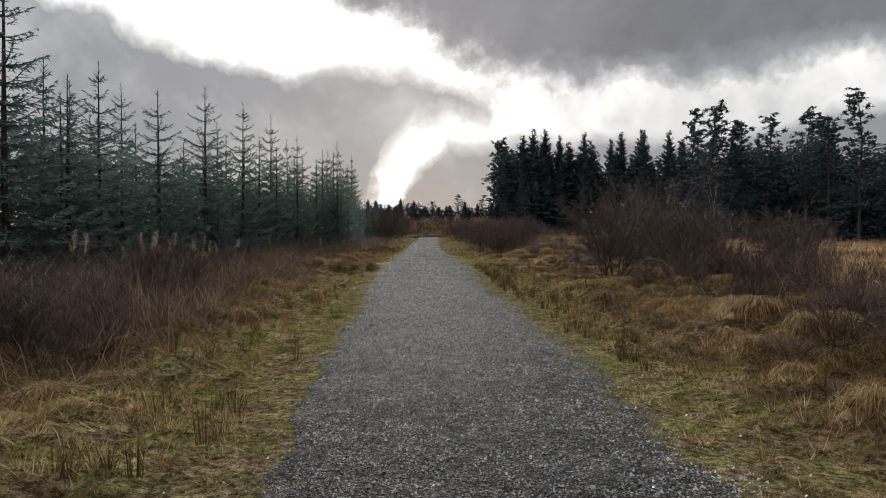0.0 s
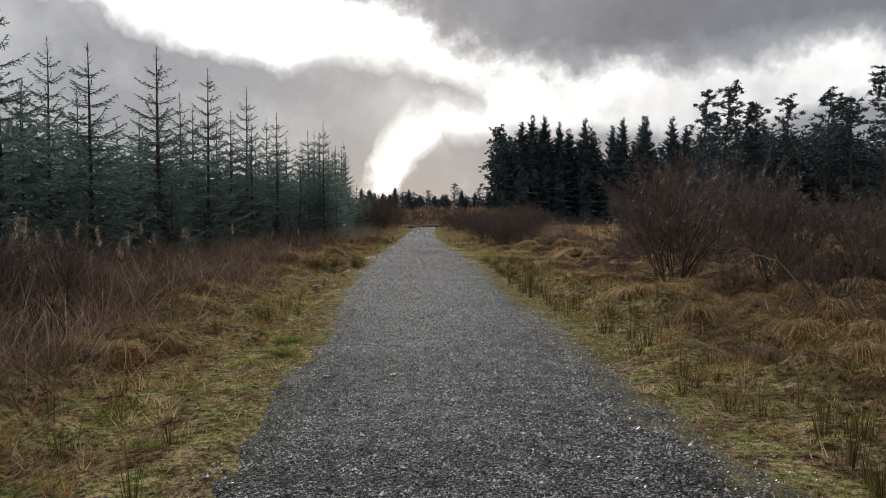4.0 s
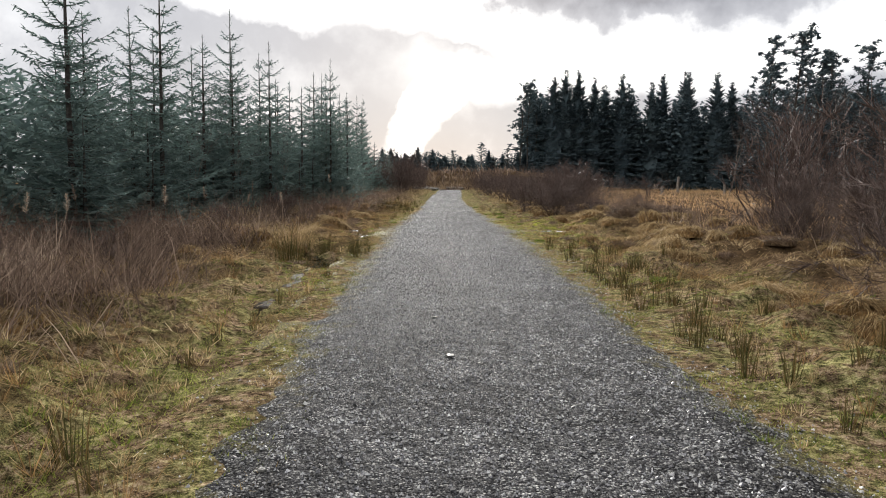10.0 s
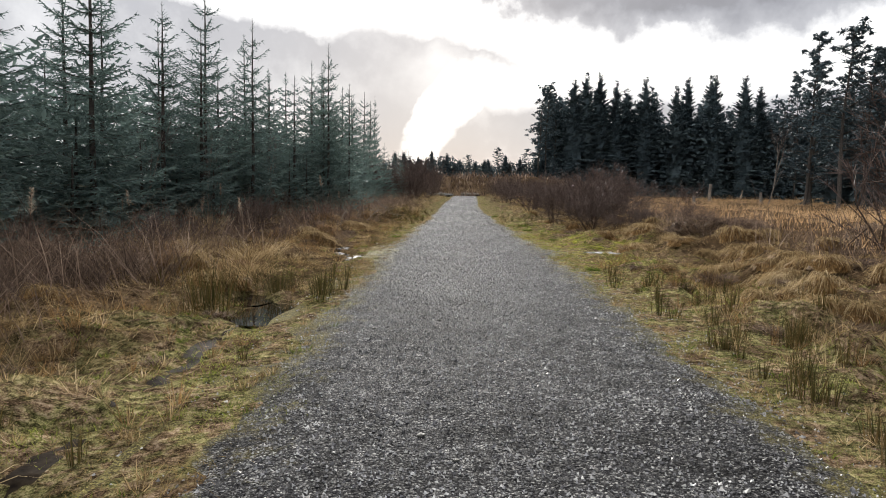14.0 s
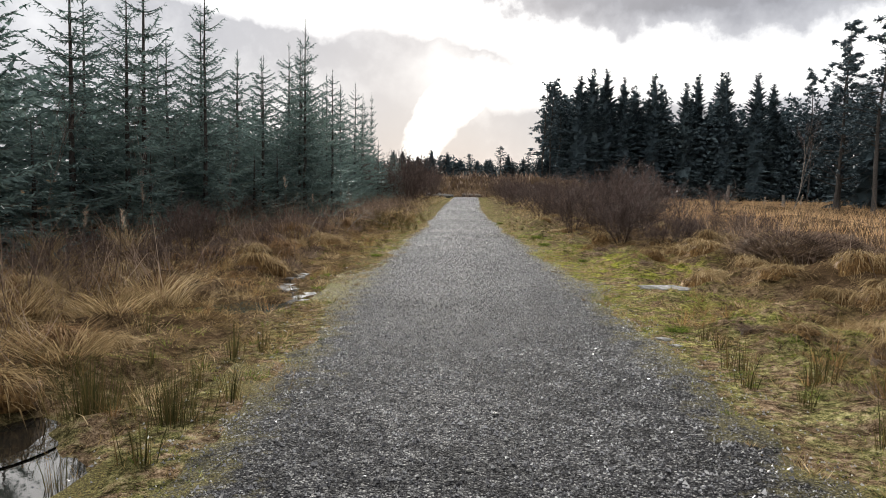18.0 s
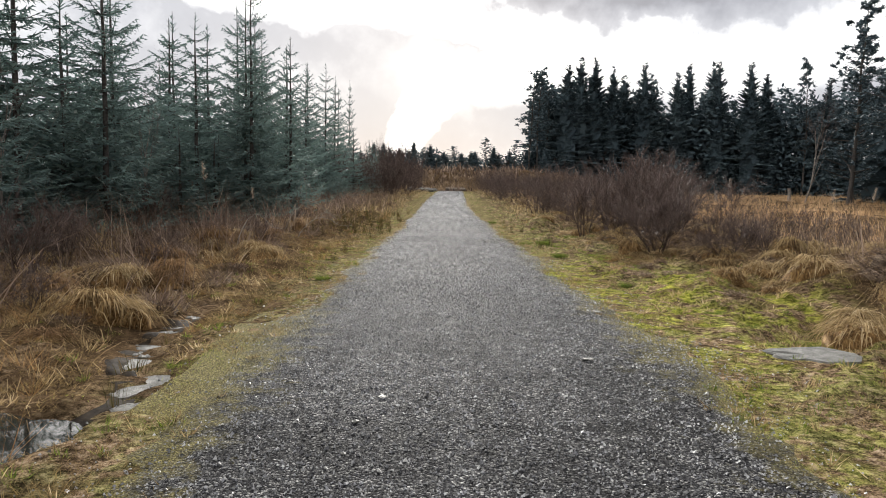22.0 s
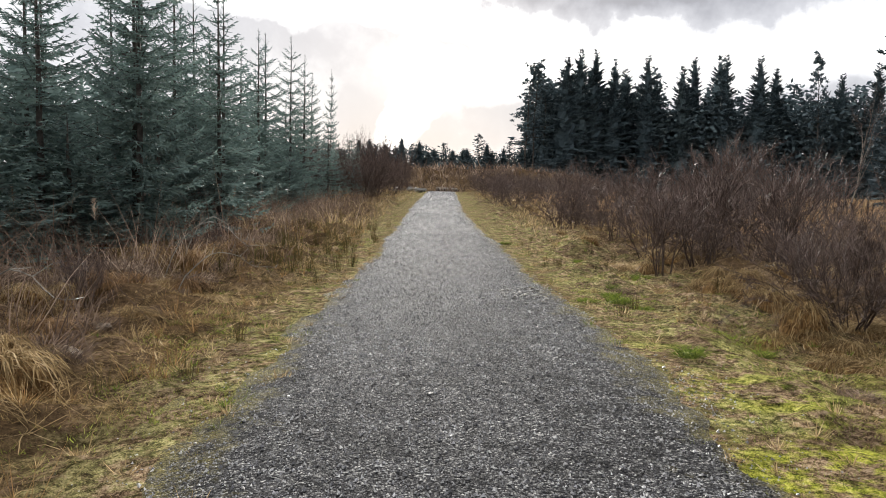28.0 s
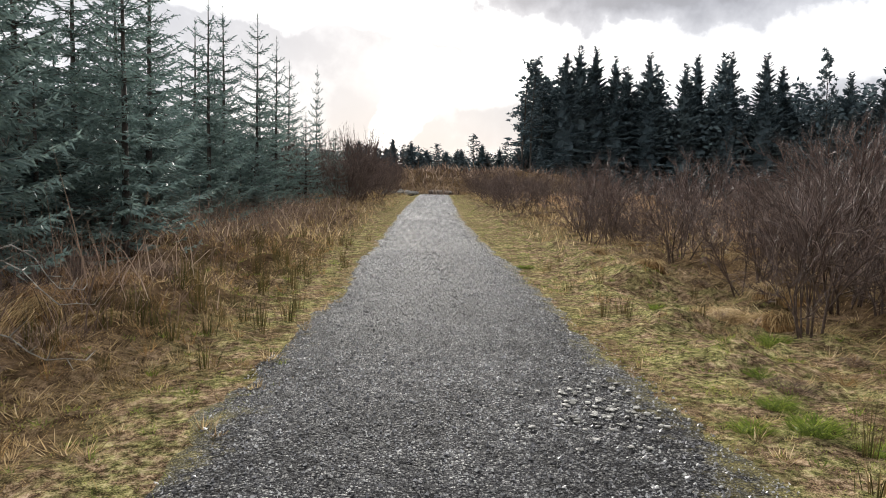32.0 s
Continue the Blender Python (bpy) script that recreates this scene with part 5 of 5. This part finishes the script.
plumes = [pattern("plumed_stalk", plume_stalk(250 + i, 1.5), "tall dead stalk with a pale fluffy head", "seed stalk", "plumed stalks") for i in range(3)]
for i in range(38):
    near = i < 14
    x, y = (-tr.uniform(4.8, 6.6), tr.uniform(12.5, 20)) if near else (-tr.uniform(4.6, 8.4), tr.uniform(18, 58))
    if i > 34:
        x, y = tr.uniform(6, 16), tr.uniform(48, 75)
    standing(plumes[i % 3], x, y, tr.uniform(0.72, 1.08), tr.uniform(0, 360), 0.02)
for p in straw_t + tall_t + dark_t + russet_t + rushes + green_t + plumes + [big_rush]:
    retire(p)


def bramble(seed, wide, tall):
    r = np.random.default_rng(seed)
    n = 1500
    way = r.uniform(0, 6.28, n)
    d = np.sqrt(r.random(n)) * wide * 0.9
    z = tall * 0.8 * (1 - (d / wide) ** 2)
    h = r.uniform(0.3, 0.8, n)
    v, f = blades(np.cos(way) * d, np.sin(way) * d, z, h * 0.5, r.uniform(0.008, 0.018, n), h * 0.4, h * 0.8, 2, way + r.normal(0, 1.0, n), r)
    return [("mound", raw_mesh("mound", *dome(seed, wide * 0.9, tall * 0.58, 0.4, 6, 18), M["peat_mat"], True)), ("bramble_tangle", raw_mesh("bramble_tangle", v, f, M["stalk"]))]


brambles = [pattern("bramble_mound", bramble(260 + i, 1.0, 0.8), "tangled mound of dead bramble and brown leaves", "bramble", "bramble mounds") for i in range(2)]
for i, (x, y, s) in enumerate(((7.0, 39.6, 1.1), (8.6, 40.8, 0.9), (7.6, 17.5, 0.8), (-5.6, 11.5, 0.8), (-6.6, 15.0, 1.0), (-7.0, 20.5, 0.9), (10.2, 36.5, 0.9), (6.3, 30.5, 0.7), (-6.8, 30.2, 0.8), (9.2, 30.0, 0.9), (-4.7, 48.8, 0.6), (-5.3, 46.6, 0.7), (-4.6, 52.6, 0.6), (-5.0, 40.8, 0.55), (-5.4, 43.6, 0.6), (6.4, 10.6, 0.6), (7.2, 13.2, 0.8))):
    standing(brambles[i % 2], x, y, (s, s * 0.9), 47 * i, 0.08)
for p in brambles:
    retire(p)


# ---- puddles, slabs and stones ----
def outline_disc(seed, rx, ry, sides=28, rough=0.22):
    r = np.random.default_rng(seed)
    k = 1 + rough * np.interp(np.arange(sides), np.linspace(0, sides, 10), np.r_[(q := r.normal(0, 0.7, 9)), q[0]])
    a = np.arange(sides) * 2 * np.pi / sides
    return np.column_stack([np.cos(a) * rx * k, np.sin(a) * ry * k, np.zeros(sides)])


for i, (hx, hy, rx, ry, deep) in enumerate(HOLLOWS):
    rim = outline_disc(300 + i, rx * 1.45, ry * 1.45)
    verts = np.concatenate([[(0, 0, 0)], rim])
    tri = [(0, 1 + j, 1 + (j + 1) % len(rim)) for j in range(len(rim))]
    pool = tagged(new("puddle", raw_mesh("puddle", verts, tri, M["water"])), "shallow still puddle reflecting the sky", "puddle", "puddles", "structure")
    pool.location = (hx, hy, float(base_level(hy)) - 0.05 - deep * 0.35)

def slab_mesh(name, seed, rx, ry, thick, material):
    """A worn flat stone with a chipped rim."""
    r = np.random.default_rng(seed)
    rim = outline_disc(seed, rx, ry, 16, 0.35) * (1 + r.uniform(-0.16, 0.16, (16, 1)))
    bm = bmesh.new()
    rings = []
    for s, z in ((1.0, -0.03), (1.02, thick * 0.55), (0.93, thick * 0.9), (0.5, thick)):
        rings.append([bm.verts.new((p[0] * s, p[1] * s, z + r.normal(0, thick * 0.16))) for p in rim])
    top = bm.verts.new((0, 0, thick * 1.02))
    n = len(rim)
    for a, b in zip(rings, rings[1:]):
        for j in range(n):
            bm.faces.new((a[j], a[(j + 1) % n], b[(j + 1) % n], b[j]))
    for j in range(n):
        bm.faces.new((rings[-1][j], rings[-1][(j + 1) % n], top))
    me = bpy.data.meshes.new(name)
    bm.to_mesh(me)
    bm.free()
    me.materials.append(material)
    return me


def lay(name, mesh, x, y, turn, label, category, group, on_path=False, lift=0.0):
    f = path_level if on_path else level
    settle = np.median if on_path else np.min
    ob = tagged(new(name, mesh), label, category, group)
    around = np.array([(0, 0), (0.15, 0), (-0.15, 0), (0, 0.15), (0, -0.15)])
    ob.matrix_basis = pose(x, y, float(settle(f(x + around[:, 0], y + around[:, 1]))) + lift, 0, 0, turn)
    return ob


SLABS = [(-2.35, 35.25, 0.25, 0.29), (-2.13, 34.7, 0.17, 0.12), (-2.71, 35.97, 0.15, 0.22), (-2.85, 36.85, 0.2, 0.18), (-2.91, 37.53, 0.22, 0.12), (-2.91, 38.33, 0.12, 0.1), (-2.78, 36.4, 0.1, 0.13), (-2.25, 34.3, 0.12, 0.1), (-2.6, 35.62, 0.09, 0.08)]
for i, (x, y, rx, ry) in enumerate(SLABS):
    lay("flat_stone", slab_mesh("flat_stone", 320 + i, rx, ry, 0.018, M["slab"]), x, y, 9 * i, "wet pale flat stone in the ditch", "stone", "ditch stones", False, 0.008)
lay("rock_slab", slab_mesh("rock_slab", 340, 0.42, 0.27, 0.03, M["slab"]), 3.4, 36.25, 12, "pale flat rock slab set in the mossy verge", "rock", "", False, 0.02)


def pebble(seed, material):
    r = np.random.default_rng(seed)
    bm = bmesh.new()
    bmesh.ops.create_icosphere(bm, subdivisions=1, radius=1)
    for v in bm.verts:
        v.co *= r.uniform(0.75, 1.2)
        v.co.z *= 0.55
    me = bpy.data.meshes.new("loose_stone")
    bm.to_mesh(me)
    bm.free()
    me.materials.append(material)
    return me


stones = [pebble(350 + i, M["pale"] if i < 1 else M["slab"] if i < 3 else M["rock"]) for i in range(5)]
LOOSE = [(-0.21, 12.0, 0.042, 1), (-0.05, 19.6, 0.06, 3), (0.8, 20.0, 0.04, 1), (-0.2, 21.4, 0.05, 2), (-0.55, 15.4, 0.04, 1), (1.29, 35.8, 0.06, 1), (2.25, 32.0, 0.10, 2), (2.3, 31.7, 0.07, 2), (-0.4, 34.6, 0.04, 0), (1.9, 38.2, 0.07, 1)]
for x, y, s, k in LOOSE:
    ob = lay("loose_stone", stones[k], x, y, 50 * y, "pale loose stone on the gravel track", "stone", "loose stones", True, s * (0.03 if k == 4 else 0.2))
    ob.scale = (s, s * 0.75, s * (0.12 if k == 4 else 0.3))
for i in range(200):
    patch = i < 112
    x, y = (tr.gauss(1.35, 0.24), tr.gauss(48.5, 0.36)) if patch else (tr.uniform(-1.2, 1.9), 3 + 50 * tr.random())
    s = tr.uniform(0.016, 0.036) if patch else tr.uniform(0.016, 0.032)
    ob = lay("loose_stone", stones[i % 2 if patch else 1 + i % 2 if i % 3 else 3 + i % 2], x, y, tr.uniform(0, 360), "pale loose stone on the gravel track" if patch or i % 3 else "grey loose stone on the gravel track", "stone", "loose stones", True, s * (0.3 if patch else 0.15))
    ob.scale = (s, s * tr.uniform(0.6, 1), s * 0.6)


def dead_branch(seed, foot, reach, rise, way):
    """A pale lichened branch arching over the undergrowth, with short spurs."""
    r = np.random.default_rng(seed)
    s = np.linspace(0, 1, 12)
    d = np.array([math.cos(radians(way)), math.sin(radians(way))])
    out = s * reach
    up = rise * np.sin(np.minimum(s * 1.25, 1) ** 0.8 * np.pi * 0.78) + np.r_[0, r.normal(0, 0.015, 11)]
    axis = np.column_stack([d[0] * out, d[1] * out + np.cumsum(r.normal(0, 0.015, 12)), up])
    rad = 0.009 * (1 - 0.75 * s)
    root = tagged(new("dead_branch"), "pale lichened dead branch arching over brown undergrowth", "branch", "dead branches")
    root.location = (*foot, float(level(np.array([foot[0]]), np.array([foot[1]]))[0]) - 0.04)
    part("bough", raw_mesh("bough", *rod(axis, rad, 5), M["lichen"], True), root)
    for k in range(2, 12):
        tip = axis[k] + r.normal(0, 0.07, 3) + (d[0] * 0.08, d[1] * 0.08, 0.05)
        part("spur", raw_mesh("spur", *tubes([axis[k]], [tip], [0.006], [0.002], 3), M["lichen"]), root)


dead_branch(501, (-4.2, 49.4), 1.7, 0.95, -8)
dead_branch(502, (-4.1, 49.9), 1.3, 1.0, -15)
dead_branch(503, (-3.6, 48.2), 1.4, 0.62, 5)
dead_branch(504, (5.6, 15.2), 1.3, 0.6, 160)
dead_branch(505, (-4.0, 44.0), 0.9, 0.75, 20)

# boulders and a felled log where the track ends
for i, (x, y, s, k) in enumerate(((-0.9, 116.5, 0.7, 3), (-1.7, 117.6, 0.95, 4), (-0.6, 118.4, 0.6, 1), (-2.4, 119, 0.9, 1), (-1.1, 120.4, 0.75, 0), (-0.5, 115.4, 0.4, 4), (-3.0, 117.2, 0.8, 3), (-0.2, 121.5, 0.5, 1))):
    ob = lay("boulder", stones[k], x, y, 70 * i, "rough grey boulder beside the end of the track", "boulder", "boulders", False, 0.18)
    ob.scale = (s, s * 0.8, s * 0.9)
log = tagged(new("felled_log"), "pale felled log lying at the end of the track", "log")
log.location = (2.6, 126.2, float(level(np.array([2.6]), np.array([126.2]))[0]) + 0.26)
part("log_trunk", raw_mesh("log_trunk", *tubes([(-1.3, 0, 0), (0, 0.05, 0.02)], [(0, 0.05, 0.02), (1.3, 0, 0)], [0.24, 0.22], [0.22, 0.2], 10), M["birch"], True), log)
for sx in (-1.3, 1.3):
    part("cut_end", raw_mesh("cut_end", [(sx * 1.001, math.cos(a) * 0.21, math.sin(a) * 0.21) for a in np.arange(10) * 0.628], [tuple(range(10))], M["pale"]), log)
